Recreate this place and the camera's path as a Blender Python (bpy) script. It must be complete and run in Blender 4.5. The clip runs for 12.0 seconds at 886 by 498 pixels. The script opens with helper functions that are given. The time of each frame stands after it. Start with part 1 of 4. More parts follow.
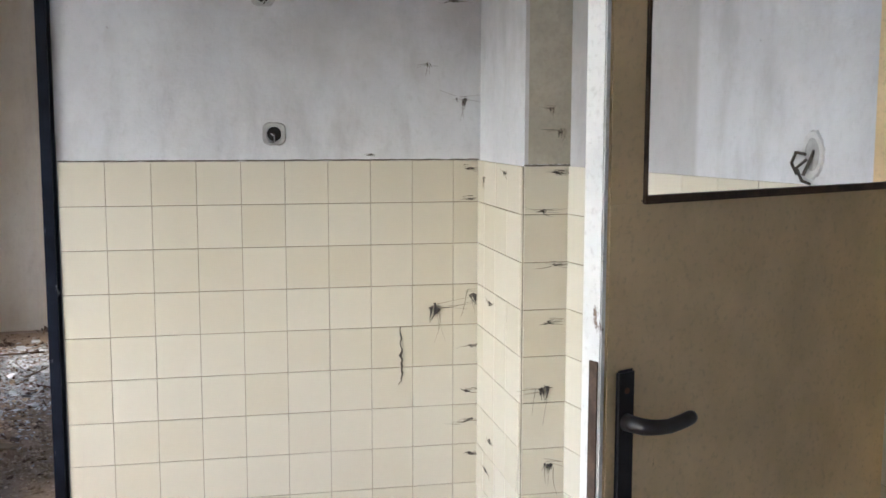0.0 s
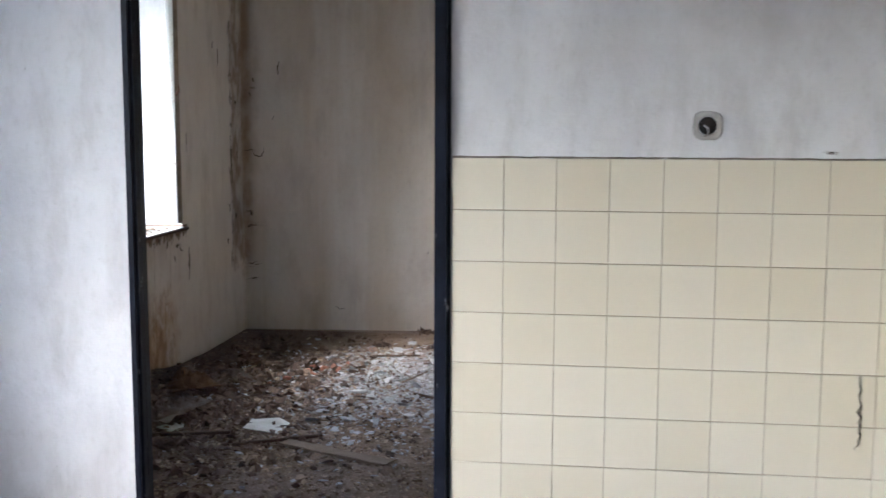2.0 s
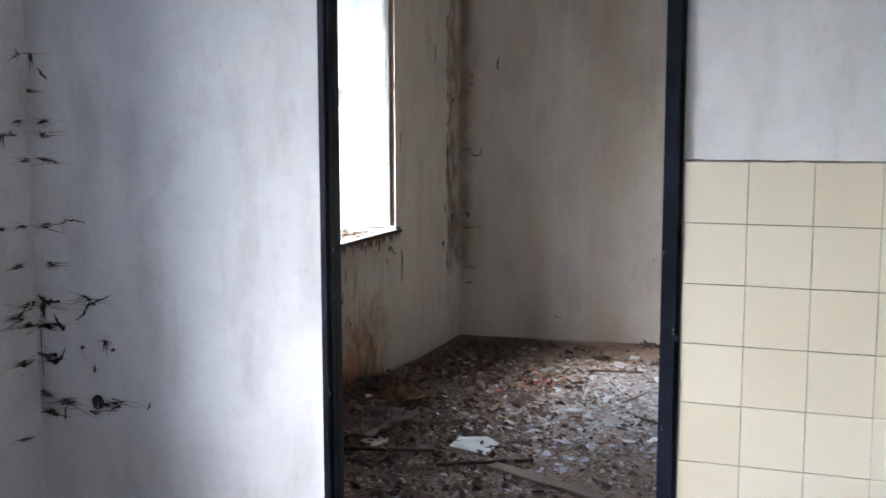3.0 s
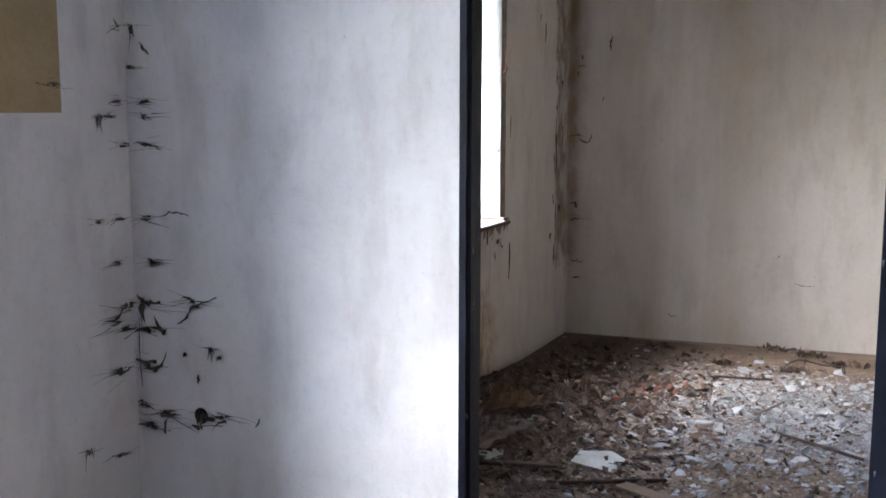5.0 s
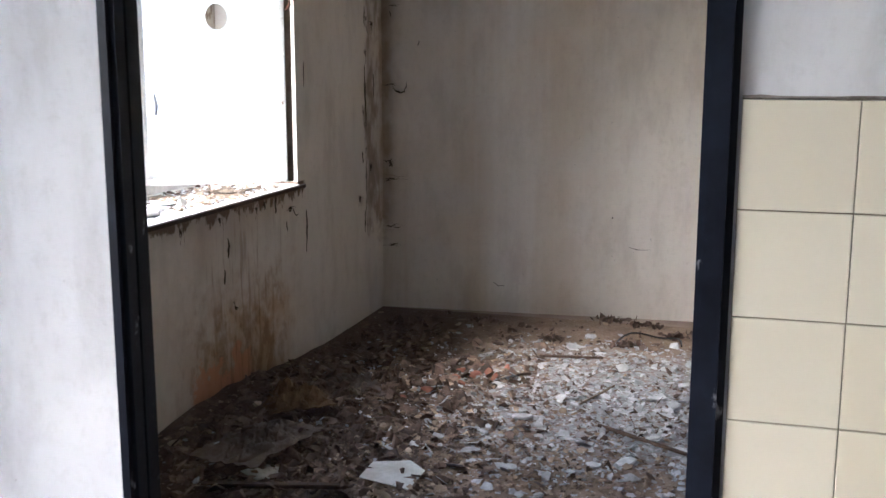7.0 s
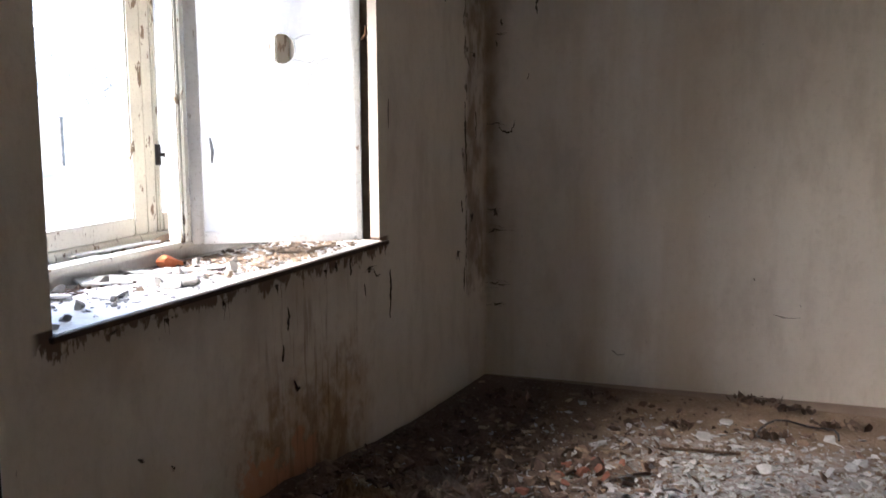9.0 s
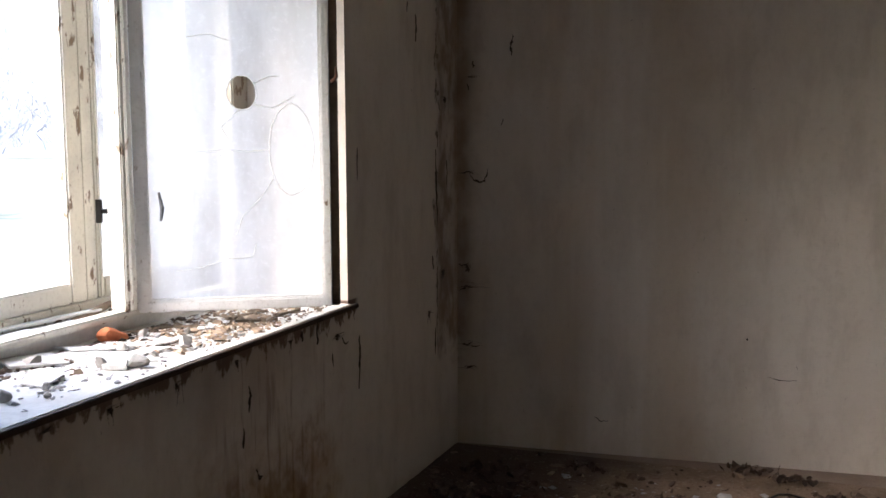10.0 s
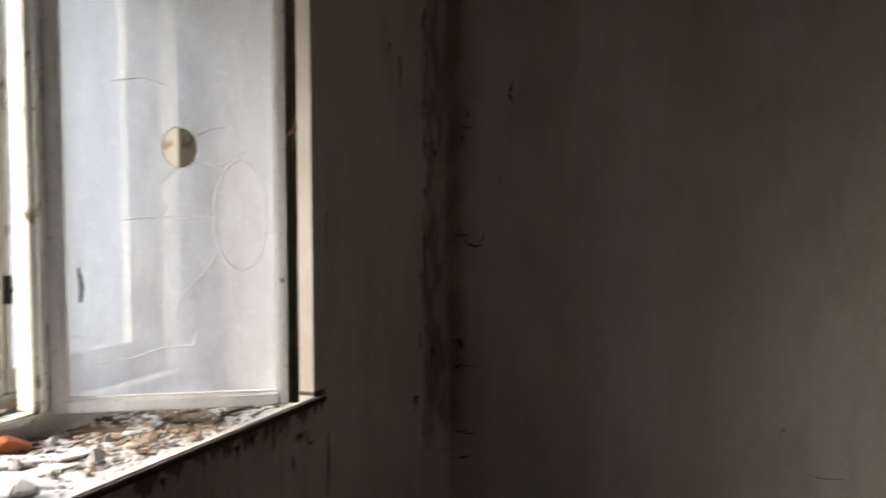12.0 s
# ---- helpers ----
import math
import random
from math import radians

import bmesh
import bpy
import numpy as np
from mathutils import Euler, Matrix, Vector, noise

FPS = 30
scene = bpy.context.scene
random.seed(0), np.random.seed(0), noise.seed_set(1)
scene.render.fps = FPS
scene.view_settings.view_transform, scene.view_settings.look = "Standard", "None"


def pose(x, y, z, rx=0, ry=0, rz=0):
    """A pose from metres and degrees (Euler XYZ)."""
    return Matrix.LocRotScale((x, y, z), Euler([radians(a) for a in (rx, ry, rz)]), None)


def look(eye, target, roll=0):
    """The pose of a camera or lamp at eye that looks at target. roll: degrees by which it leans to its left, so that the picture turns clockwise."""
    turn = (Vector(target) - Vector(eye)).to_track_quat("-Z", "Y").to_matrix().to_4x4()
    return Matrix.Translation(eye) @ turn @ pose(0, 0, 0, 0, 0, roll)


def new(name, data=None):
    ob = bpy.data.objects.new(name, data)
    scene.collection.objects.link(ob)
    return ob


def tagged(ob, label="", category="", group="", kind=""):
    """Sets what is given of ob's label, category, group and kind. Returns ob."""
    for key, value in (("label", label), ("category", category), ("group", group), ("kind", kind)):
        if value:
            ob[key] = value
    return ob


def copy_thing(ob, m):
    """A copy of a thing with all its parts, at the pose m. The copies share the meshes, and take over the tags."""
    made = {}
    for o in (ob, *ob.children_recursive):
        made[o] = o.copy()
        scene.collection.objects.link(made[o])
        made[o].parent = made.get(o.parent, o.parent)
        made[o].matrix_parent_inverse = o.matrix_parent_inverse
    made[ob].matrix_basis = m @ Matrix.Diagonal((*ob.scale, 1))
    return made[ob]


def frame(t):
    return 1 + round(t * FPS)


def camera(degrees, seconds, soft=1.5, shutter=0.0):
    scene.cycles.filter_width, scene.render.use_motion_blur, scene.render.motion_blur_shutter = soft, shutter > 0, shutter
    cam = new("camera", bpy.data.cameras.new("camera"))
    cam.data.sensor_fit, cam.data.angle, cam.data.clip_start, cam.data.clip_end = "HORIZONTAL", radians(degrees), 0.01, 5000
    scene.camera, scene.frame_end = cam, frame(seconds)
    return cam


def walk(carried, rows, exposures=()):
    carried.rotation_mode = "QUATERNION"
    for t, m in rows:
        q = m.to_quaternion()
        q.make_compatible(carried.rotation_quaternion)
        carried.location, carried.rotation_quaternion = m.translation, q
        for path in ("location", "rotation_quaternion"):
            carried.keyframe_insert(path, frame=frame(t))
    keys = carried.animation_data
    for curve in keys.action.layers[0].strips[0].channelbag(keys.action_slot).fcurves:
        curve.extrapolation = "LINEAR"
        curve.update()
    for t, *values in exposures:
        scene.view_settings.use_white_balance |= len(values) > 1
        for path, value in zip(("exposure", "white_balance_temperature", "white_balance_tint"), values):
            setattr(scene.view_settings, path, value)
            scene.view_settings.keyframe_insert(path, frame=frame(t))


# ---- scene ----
# ---- camera ----
cam = camera(45.6, 12.0, soft=1.5, shutter=0.35)
# seconds, eye, target, roll
PATH = [
    (0, (0.534, -3.712, 1.493), (0.943, -1.769, 1.255), 0.1),
    (0.5, (0.572, -3.684, 1.478), (0.864, -1.719, 1.249), 0.4),
    (1, (0.601, -3.542, 1.474), (0.614, -1.556, 1.241), 0.4),
    (1.5, (0.514, -3.284, 1.446), (0.34, -1.303, 1.231), 0.2),
    (2, (0.374, -3.028, 1.456), (0.114, -1.059, 1.22), 0.2),
    (2.5, (0.348, -2.805, 1.444), (-0.105, -0.874, 1.19), 0.1),
    (3, (0.315, -2.63, 1.458), (-0.356, -0.761, 1.217), -0.1),
    (4.8, (0.03, -2.338, 1.449), (-0.763, -0.518, 1.203), -0.1),
    (5, (-0.011, -2.32, 1.447), (-0.81, -0.506, 1.179), 0.1),
    (5.5, (-0.051, -2.185, 1.426), (-0.833, -0.376, 1.087), -0.1),
    (6, (-0.017, -1.935, 1.422), (-0.741, -0.104, 1.071), -0.5),
    (6.5, (0.018, -1.726, 1.422), (-0.607, 0.14, 1.061), -0.2),
    (6.7, (0.021, -1.629, 1.414), (-0.53, 0.261, 1.061), 0.1),
    (8.3, (-0.039, -0.945, 1.411), (-0.652, 0.92, 1.031), -0.2),
    (8.5, (-0.034, -0.855, 1.418), (-0.725, 0.985, 1.045), -0.2),
    (9, (-0.074, -0.748, 1.432), (-0.87, 1.062, 1.134), -0.3),
    (9.5, (-0.253, -0.572, 1.429), (-1.02, 1.258, 1.181), -0.3),
    (10, (-0.354, -0.426, 1.458), (-1.048, 1.436, 1.235), -0.2),
    (10.5, (-0.307, -0.264, 1.458), (-1.057, 1.578, 1.25), -0.2),
    (11, (-0.237, -0.124, 1.492), (-1.152, 1.643, 1.286), 0.0),
    (11.5, (-0.341, 0.017, 1.489), (-1.263, 1.784, 1.323), 0.0),
    (12, (-0.485, 0.156, 1.5), (-1.2, 2.019, 1.365), -0.1),
]
EXPOSURE = [(0.0, 4.1, 5150.0, 9.0), (1.0, 4.15, 5000.0, 9.0), (2.0, 4.12, 5000.0, 9.0), (3.0, 4.2, 4950.0, 9.0), (5.5, 4.3, 5050.0, 11.0), (6.7, 4.05, 5100.0, 11.0), (8.3, 4.2, 5300.0, 13.0),
            (8.9, 3.45, 5500.0, 14.0), (9.5, 2.9, 5550.0, 14.0), (10.5, 2.7, 5700.0, 14.0), (11.5, 2.2, 5850.0, 12.0), (12.0, 2.1, 5850.0, 11.0)]
walk(cam, [(t, look(e, g, r)) for t, e, g, r in PATH], EXPOSURE)

# ---- world and sun ----
world = bpy.data.worlds.new("world")
scene.world = world
world.use_nodes = True
wn = world.node_tree.nodes
sky = wn.new("ShaderNodeTexSky")
sky.sky_type = "NISHITA"
sky.sun_disc = False
sky.sun_elevation = radians(37)
sky.sun_rotation = radians(230)
sky.air_density, sky.dust_density, sky.ozone_density = 1.2, 4.0, 0.6
wn["Background"].inputs["Strength"].default_value = 0.15
world.node_tree.links.new(sky.outputs["Color"], wn["Background"].inputs["Color"])
sun_data = bpy.data.lights.new("sun", "SUN")
sun_data.energy, sun_data.angle, sun_data.color = 0.36, radians(90), (1.0, 0.98, 0.95)
sun = new("sun", sun_data)
sun.matrix_world = look((-7.66, -6.43, 7.54), (0, 0, 0))

# ---- helpers of this scene ----
rnd = random.Random(7)
FLOOR_SLOPE = 0.077          # the far wall runs a little askew
XW, YF = -1.98, 4.126        # window wall, far wall at the corner
TILE, TILE_TOP = 0.15, 1.36


def far_y(x):
    return YF + FLOOR_SLOPE * (x - XW)


def obj(name, bm, material, parent=None, smooth=False):
    me = bpy.data.meshes.new(name)
    bm.to_mesh(me)
    bm.free()
    me.materials.append(material)
    if smooth:
        for p in me.polygons:
            p.use_smooth = True
    ob = new(name, me)
    if parent is not None:
        ob.parent = parent
    return ob


def part(name, bm, material, parent, label="", smooth=False):
    ob = obj(name, bm, material, parent, smooth)
    if label:
        ob["label"] = label
    return ob


def empty(name, x=0, y=0, z=0):
    ob = new(name)
    ob.matrix_basis = pose(x, y, z)
    return ob


def box(bm, x0, x1, y0, y1, z0, z1, bevel=0.0):
    m = Matrix.LocRotScale(((x0 + x1) / 2, (y0 + y1) / 2, (z0 + z1) / 2), None, (x1 - x0, y1 - y0, z1 - z0))
    r = bmesh.ops.create_cube(bm, size=1.0, matrix=m)
    if bevel:
        es = list({e for v in r["verts"] for e in v.link_edges})
        bmesh.ops.bevel(bm, geom=es, offset=bevel, segments=2, affect="EDGES")
    return bm


def boxes(*dims, bevel=0.0):
    bm = bmesh.new()
    for d in dims:
        box(bm, *d, bevel=bevel)
    return bm


def prism(points, z0, z1):
    bm = bmesh.new()
    low = [bm.verts.new((x, y, z0)) for x, y in points]
    high = [bm.verts.new((x, y, z1)) for x, y in points]
    n = len(points)
    bm.faces.new(low[::-1])
    bm.faces.new(high)
    for i in range(n):
        bm.faces.new((low[i], low[(i + 1) % n], high[(i + 1) % n], high[i]))
    return bm


def tube(path, radii, sides=6):
    """A round rod along a path of points, with a radius at each."""
    bm = bmesh.new()
    rings = []
    u = None
    for i, p in enumerate(path):
        p = Vector(p)
        a = Vector(path[max(i - 1, 0)])
        b = Vector(path[min(i + 1, len(path) - 1)])
        d = (b - a).normalized()
        u = d.orthogonal().normalized() if u is None else (u - d * u.dot(d)).normalized()
        v = d.cross(u)
        rings.append([bm.verts.new(p + radii[i] * (math.cos(k * math.tau / sides) * u + math.sin(k * math.tau / sides) * v)) for k in range(sides)])
    for r0, r1 in zip(rings, rings[1:]):
        for k in range(sides):
            bm.faces.new((r0[k], r0[(k + 1) % sides], r1[(k + 1) % sides], r1[k]))
    bm.faces.new(rings[0][::-1])
    bm.faces.new(rings[-1])
    return bm


# ---- materials ----
class Mat:
    def __init__(self, name):
        self.m = bpy.data.materials.new(name)
        self.m.use_nodes = True
        self.t = self.m.node_tree
        self.bsdf = self.t.nodes["Principled BSDF"]
        self.pos = self.node("ShaderNodeNewGeometry").outputs["Position"]

    def node(self, kind, **values):
        n = self.t.nodes.new(kind)
        for k, v in values.items():
            n.inputs[k].default_value = v
        return n

    def link(self, a, b):
        self.t.links.new(a, b)

    def put(self, socket, v):
        if isinstance(v, (int, float, tuple)):
            socket.default_value = v
        else:
            self.link(v, socket)

    def math(self, op, a, b=0.0, clamp=False):
        n = self.t.nodes.new("ShaderNodeMath")
        n.operation, n.use_clamp = op, clamp
        self.put(n.inputs[0], a)
        self.put(n.inputs[1], b)
        return n.outputs[0]

    def noise(self, scale, detail=4.0, stretch=(1, 1, 1), rough=0.6, shift=(0, 0, 0)):
        v = self.node("ShaderNodeMapping")
        v.inputs["Scale"].default_value = stretch
        v.inputs["Location"].default_value = shift
        self.link(self.pos, v.inputs["Vector"])
        n = self.node("ShaderNodeTexNoise", Scale=scale, Detail=detail, Roughness=rough)
        self.link(v.outputs[0], n.inputs["Vector"])
        return n.outputs["Fac"]

    def ramp(self, fac, a, b):
        n = self.t.nodes.new("ShaderNodeMapRange")
        n.interpolation_type = "SMOOTHSTEP"
        self.put(n.inputs["Value"], fac)
        self.put(n.inputs["From Min"], a)
        self.put(n.inputs["From Max"], b)
        return n.outputs["Result"]

    def mix(self, fac, a, b):
        n = self.t.nodes.new("ShaderNodeMix")
        n.data_type = "RGBA"
        self.put(n.inputs[0], fac)
        for s, v in ((n.inputs[6], a), (n.inputs[7], b)):
            self.put(s, (*v, 1.0) if isinstance(v, tuple) and len(v) == 3 else v)
        return n.outputs[2]

    def axes(self):
        n = self.t.nodes.new("ShaderNodeSeparateXYZ")
        self.link(self.pos, n.inputs[0])
        return n.outputs

    def around(self, axis, centre, half, soft):
        """1 within half of centre along an axis, falling to 0 over soft."""
        d = self.math("ABSOLUTE", self.math("SUBTRACT", axis, centre))
        return self.ramp(d, half + soft, half)

    def random(self):
        return self.node("ShaderNodeObjectInfo").outputs["Random"]

    def island(self):
        return self.node("ShaderNodeNewGeometry").outputs["Random Per Island"]

    def finish(self, color, rough=0.8, bumps=(), metal=0.0, spec=0.4):
        self.put(self.bsdf.inputs["Base Color"], (*color, 1.0) if isinstance(color, tuple) else color)
        self.put(self.bsdf.inputs["Roughness"], rough)
        self.bsdf.inputs["Metallic"].default_value = metal
        self.bsdf.inputs["Specular IOR Level"].default_value = spec
        normal = None
        for height, strength, dist in bumps:
            b = self.node("ShaderNodeBump", Strength=strength, Distance=dist)
            self.link(height, b.inputs["Height"])
            if normal is not None:
                self.link(normal, b.inputs["Normal"])
            normal = b.outputs[0]
        if normal is not None:
            self.link(normal, self.bsdf.inputs["Normal"])
        return self.m


def simple(name, a, b, scale=8.0, rough=0.7, fine=120.0, bump=0.25, dist=0.002, metal=0.0, spec=0.4, vary=0.0, island=0.0, stretch=(1, 1, 1)):
    k = Mat(name)
    c = k.mix(k.ramp(k.noise(scale, 6, stretch), 0.3, 0.7), a, b)
    c = k.mix(k.math("MULTIPLY", k.ramp(k.noise(fine, 3, stretch), 0.35, 0.75), 0.35), c, tuple(v * 0.6 for v in a))
    for amount, source in ((vary, k.random), (island, k.island)):
        if amount:
            hv = k.node("ShaderNodeHueSaturation")
            k.link(k.math("ADD", k.math("MULTIPLY", source(), 2 * amount), 1.0 - amount), hv.inputs["Value"])
            k.link(c, hv.inputs["Color"])
            c = hv.outputs[0]
    return k.finish(c, rough, ((k.noise(fine, 4, stretch), bump, dist),), metal, spec)


def plaster(name, base, grey, dirt, hook=None, bump=0.5):
    k = Mat(name)
    c = k.mix(k.ramp(k.noise(1.3, 5), 0.35, 0.7), base, grey)
    c = k.mix(k.math("MULTIPLY", k.ramp(k.noise(7, 6, (1, 1, 0.35)), 0.46, 0.72), 0.42), c, dirt)
    c = k.mix(k.math("MULTIPLY", k.ramp(k.noise(34, 7, (1, 1, 0.7), 0.75), 0.48, 0.72), 0.22), c, dirt)
    c = k.mix(k.math("MULTIPLY", k.ramp(k.noise(55, 2, (1, 1, 0.6), shift=(3, 1, 2)), 0.74, 0.78), 0.4), c, (0.10, 0.08, 0.07))
    c = k.mix(k.math("MULTIPLY", k.ramp(k.noise(26, 4, (0.7, 0.7, 3.0), shift=(1, 4, 2)), 0.60, 0.70), 0.10), c, dirt)
    c = k.mix(k.math("MULTIPLY", k.ramp(k.noise(3, 5, (1, 1, 0.5), shift=(7, 1, 2)), 0.5, 0.7), 0.35), c, grey)
    if hook:
        c = hook(k, c)
    return k.finish(c, 0.88, ((k.noise(11, 7), bump + 0.15, 0.008), (k.noise(70, 4), 0.35, 0.002)), 0.0, 0.25)


def room2_stains(k, c):
    x, y, z = k.axes()
    wob = k.math("MULTIPLY", k.math("SUBTRACT", k.noise(4, 6), 0.5), 0.7)
    fine = k.math("MULTIPLY", k.math("SUBTRACT", k.noise(17, 7), 0.5), 0.5)
    zz = k.math("ADD", z, wob)
    yy = k.math("ADD", k.math("ADD", y, k.math("MULTIPLY", wob, 0.9)), k.math("MULTIPLY", fine, 0.3))
    left = k.ramp(x, -1.9, -1.96)
    # damp orange bloom at the foot of the wall, with bared pink plaster low down
    bloom = k.math("MULTIPLY", k.math("MULTIPLY", k.ramp(k.math("ADD", zz, fine), 0.62, 0.15), k.around(yy, 2.36, 0.22, 0.45)), left)
    c = k.mix(k.math("MULTIPLY", bloom, 0.75), c, (0.37, 0.23, 0.115))
    mottle = k.math("MULTIPLY", bloom, k.ramp(k.noise(14, 7, (1, 1, 0.6), shift=(2, 5, 1)), 0.46, 0.6))
    c = k.mix(k.math("MULTIPLY", mottle, 0.6), c, (0.16, 0.085, 0.045))
    bare = k.math("MULTIPLY", k.math("MULTIPLY", k.ramp(k.math("ADD", zz, fine), 0.22, 0.17), k.around(yy, 2.18, 0.20, 0.06)), left)
    c = k.mix(k.math("MULTIPLY", bare, 0.85), c, (0.50, 0.25, 0.15))
    # narrow brown runs down from the sill
    run = k.math("MULTIPLY", k.around(yy, 2.42, 0.16, 0.3), k.ramp(k.noise(9, 7, (1, 3.4, 0.3)), 0.5, 0.66))
    run = k.math("MULTIPLY", k.math("MULTIPLY", run, k.ramp(z, 0.86, 0.6)), left)
    c = k.mix(k.math("MULTIPLY", run, 0.5), c, (0.17, 0.095, 0.045))
    # ragged grime clinging beneath the sill board
    edge = k.math("ADD", z, k.math("MULTIPLY", k.math("SUBTRACT", k.noise(26, 6, (1, 1, 0.5)), 0.5), 0.22))
    sill = k.math("MULTIPLY", k.math("MULTIPLY", k.ramp(edge, 0.785, 0.805), left), k.around(y, 2.08, 0.93, 0.04))
    sill = k.math("MULTIPLY", sill, k.ramp(z, 0.856, 0.85))
    c = k.mix(k.math("MULTIPLY", sill, 0.9), c, (0.085, 0.045, 0.026))
    haze = k.math("MULTIPLY", k.math("MULTIPLY", k.ramp(zz, 0.55, 0.85), left), k.around(yy, 2.0, 0.8, 0.2))
    haze = k.math("MULTIPLY", haze, k.ramp(z, 0.86, 0.85))
    c = k.mix(k.math("MULTIPLY", haze, 0.3), c, (0.24, 0.17, 0.12))
    # damp flaking strip beside the far corner
    ye = k.math("ADD", k.math("ADD", y, k.math("MULTIPLY", wob, 0.22)), k.math("MULTIPLY", fine, 0.22))
    strip = k.math("MULTIPLY", k.ramp(ye, 3.84, 3.90), left)
    strip = k.math("MULTIPLY", strip, k.ramp(k.math("ADD", zz, fine), 0.35, 0.62))
    patchy = k.math("ADD", k.math("MULTIPLY", k.ramp(k.noise(9, 7, (1, 1, 0.6), shift=(1, 2, 8)), 0.38, 0.62), 0.6), 0.25)
    c = k.mix(k.math("MULTIPLY", strip, patchy), c, (0.20, 0.145, 0.105))
    rim = k.math("MULTIPLY", k.math("MULTIPLY", k.around(ye, 3.865, 0.006, 0.012), left), k.ramp(k.noise(7, 5, shift=(4, 4, 4)), 0.48, 0.56))
    c = k.mix(k.math("MULTIPLY", k.math("MULTIPLY", rim, k.ramp(z, 0.4, 0.6)), 0.8), c, (0.07, 0.045, 0.035))
    # the damp turns the corner and fades along the far wall
    turn = k.math("MULTIPLY", k.math("MULTIPLY", k.ramp(k.math("ADD", k.math("ADD", x, k.math("MULTIPLY", wob, 0.25)), k.math("MULTIPLY", fine, 0.2)), -1.85, -1.97), k.ramp(y, 4.05, 4.12)), k.ramp(zz, 0.3, 0.6))
    c = k.mix(k.math("MULTIPLY", turn, 0.45), c, (0.22, 0.16, 0.12))
    # faint ochre streaks down the far wall, strongest a little way from the corner
    streak = k.math("MULTIPLY", k.ramp(k.noise(3.2, 4, (1, 0.1, 0.06)), 0.38, 0.62), k.ramp(y, 4.0, 4.12))
    streak = k.math("MULTIPLY", streak, k.around(k.math("ADD", x, wob), -1.45, 0.35, 0.6))
    c = k.mix(k.math("MULTIPLY", streak, 0.38), c, (0.42, 0.31, 0.18))
    return c


def room1_marks(k, c):
    x, y, z = k.axes()
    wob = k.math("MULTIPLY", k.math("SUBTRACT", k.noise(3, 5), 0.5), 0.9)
    # plaster turns greyer towards the top and to the right
    upper_grey = k.math("MULTIPLY", k.ramp(k.math("ADD", z, wob), 1.5, 2.1), k.ramp(k.math("ADD", x, wob), 0.35, 1.0))
    c = k.mix(k.math("MULTIPLY", upper_grey, 0.75), c, (0.33, 0.31, 0.29))
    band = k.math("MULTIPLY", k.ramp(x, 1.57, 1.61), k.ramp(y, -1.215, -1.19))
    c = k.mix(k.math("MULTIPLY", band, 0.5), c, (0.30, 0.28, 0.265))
    return c


def flaked_paint(name, paint, under, amount=0.62, spec=0.4):
    k = Mat(name)
    c = k.mix(k.ramp(k.noise(5, 4), 0.3, 0.7), paint, tuple(v * 0.82 for v in paint))
    w = k.ramp(k.noise(26, 6, (1, 1, 0.45)), amount, amount + 0.05)
    c = k.mix(w, c, under)
    c = k.mix(k.math("MULTIPLY", k.ramp(k.noise(90, 3), 0.5, 0.8), 0.3), c, (0.25, 0.2, 0.14))
    return k.finish(c, 0.55, ((w, -0.5, 0.002), (k.noise(110, 3), 0.2, 0.001)), 0.0, spec)


def glass_material(name, dust, dust_color):
    """A thin pane: see-through, with gloss, under a film of dust."""
    k = Mat(name)
    clear = k.node("ShaderNodeBsdfTransparent", Color=(0.93, 0.96, 0.96, 1))
    shine = k.node("ShaderNodeBsdfGlossy", Roughness=0.03)
    fres = k.node("ShaderNodeFresnel", IOR=1.45)
    pane = k.node("ShaderNodeMixShader")
    k.link(fres.outputs[0], pane.inputs[0])
    k.link(clear.outputs[0], pane.inputs[1])
    k.link(shine.outputs[0], pane.inputs[2])
    film = k.node("ShaderNodeMixShader", Fac=0.88)
    a = k.node("ShaderNodeBsdfDiffuse", Color=dust_color)
    b = k.node("ShaderNodeBsdfTranslucent", Color=dust_color)
    k.link(a.outputs[0], film.inputs[1])
    k.link(b.outputs[0], film.inputs[2])
    low, high = dust
    f = k.math("ADD", k.math("MULTIPLY", k.ramp(k.noise(3.2, 5, (1, 1, 0.4)), 0.3, 0.7), high - low), low)
    f = k.math("ADD", f, k.math("MULTIPLY", k.ramp(k.noise(60, 4), 0.5, 0.8), 0.12), clamp=True)
    out = k.node("ShaderNodeMixShader")
    k.link(f, out.inputs[0])
    k.link(pane.outputs[0], out.inputs[1])
    k.link(film.outputs[0], out.inputs[2])
    k.link(out.outputs[0], k.t.nodes["Material Output"].inputs["Surface"])
    return k.m


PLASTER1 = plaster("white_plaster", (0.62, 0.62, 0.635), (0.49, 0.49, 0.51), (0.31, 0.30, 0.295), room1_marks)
PLASTER2 = plaster("cream_plaster", (0.66, 0.605, 0.53), (0.59, 0.53, 0.455), (0.40, 0.34, 0.28), room2_stains, 0.35)
PLASTER3 = plaster("far_room_plaster", (0.76, 0.76, 0.76), (0.66, 0.66, 0.66), (0.45, 0.43, 0.41))
CONCRETE = simple("dusty_concrete", (0.23, 0.17, 0.13), (0.31, 0.25, 0.20), 3, 0.95, 90, 0.5, 0.004)
CEILING = simple("limewashed_ceiling", (0.7, 0.69, 0.66), (0.6, 0.58, 0.54), 2, 0.95, 60, 0.3, 0.003)
GROUT = simple("tile_bed", (0.11, 0.09, 0.07), (0.24, 0.20, 0.15), 30, 0.95, 150)
k = Mat("black_frame_paint")
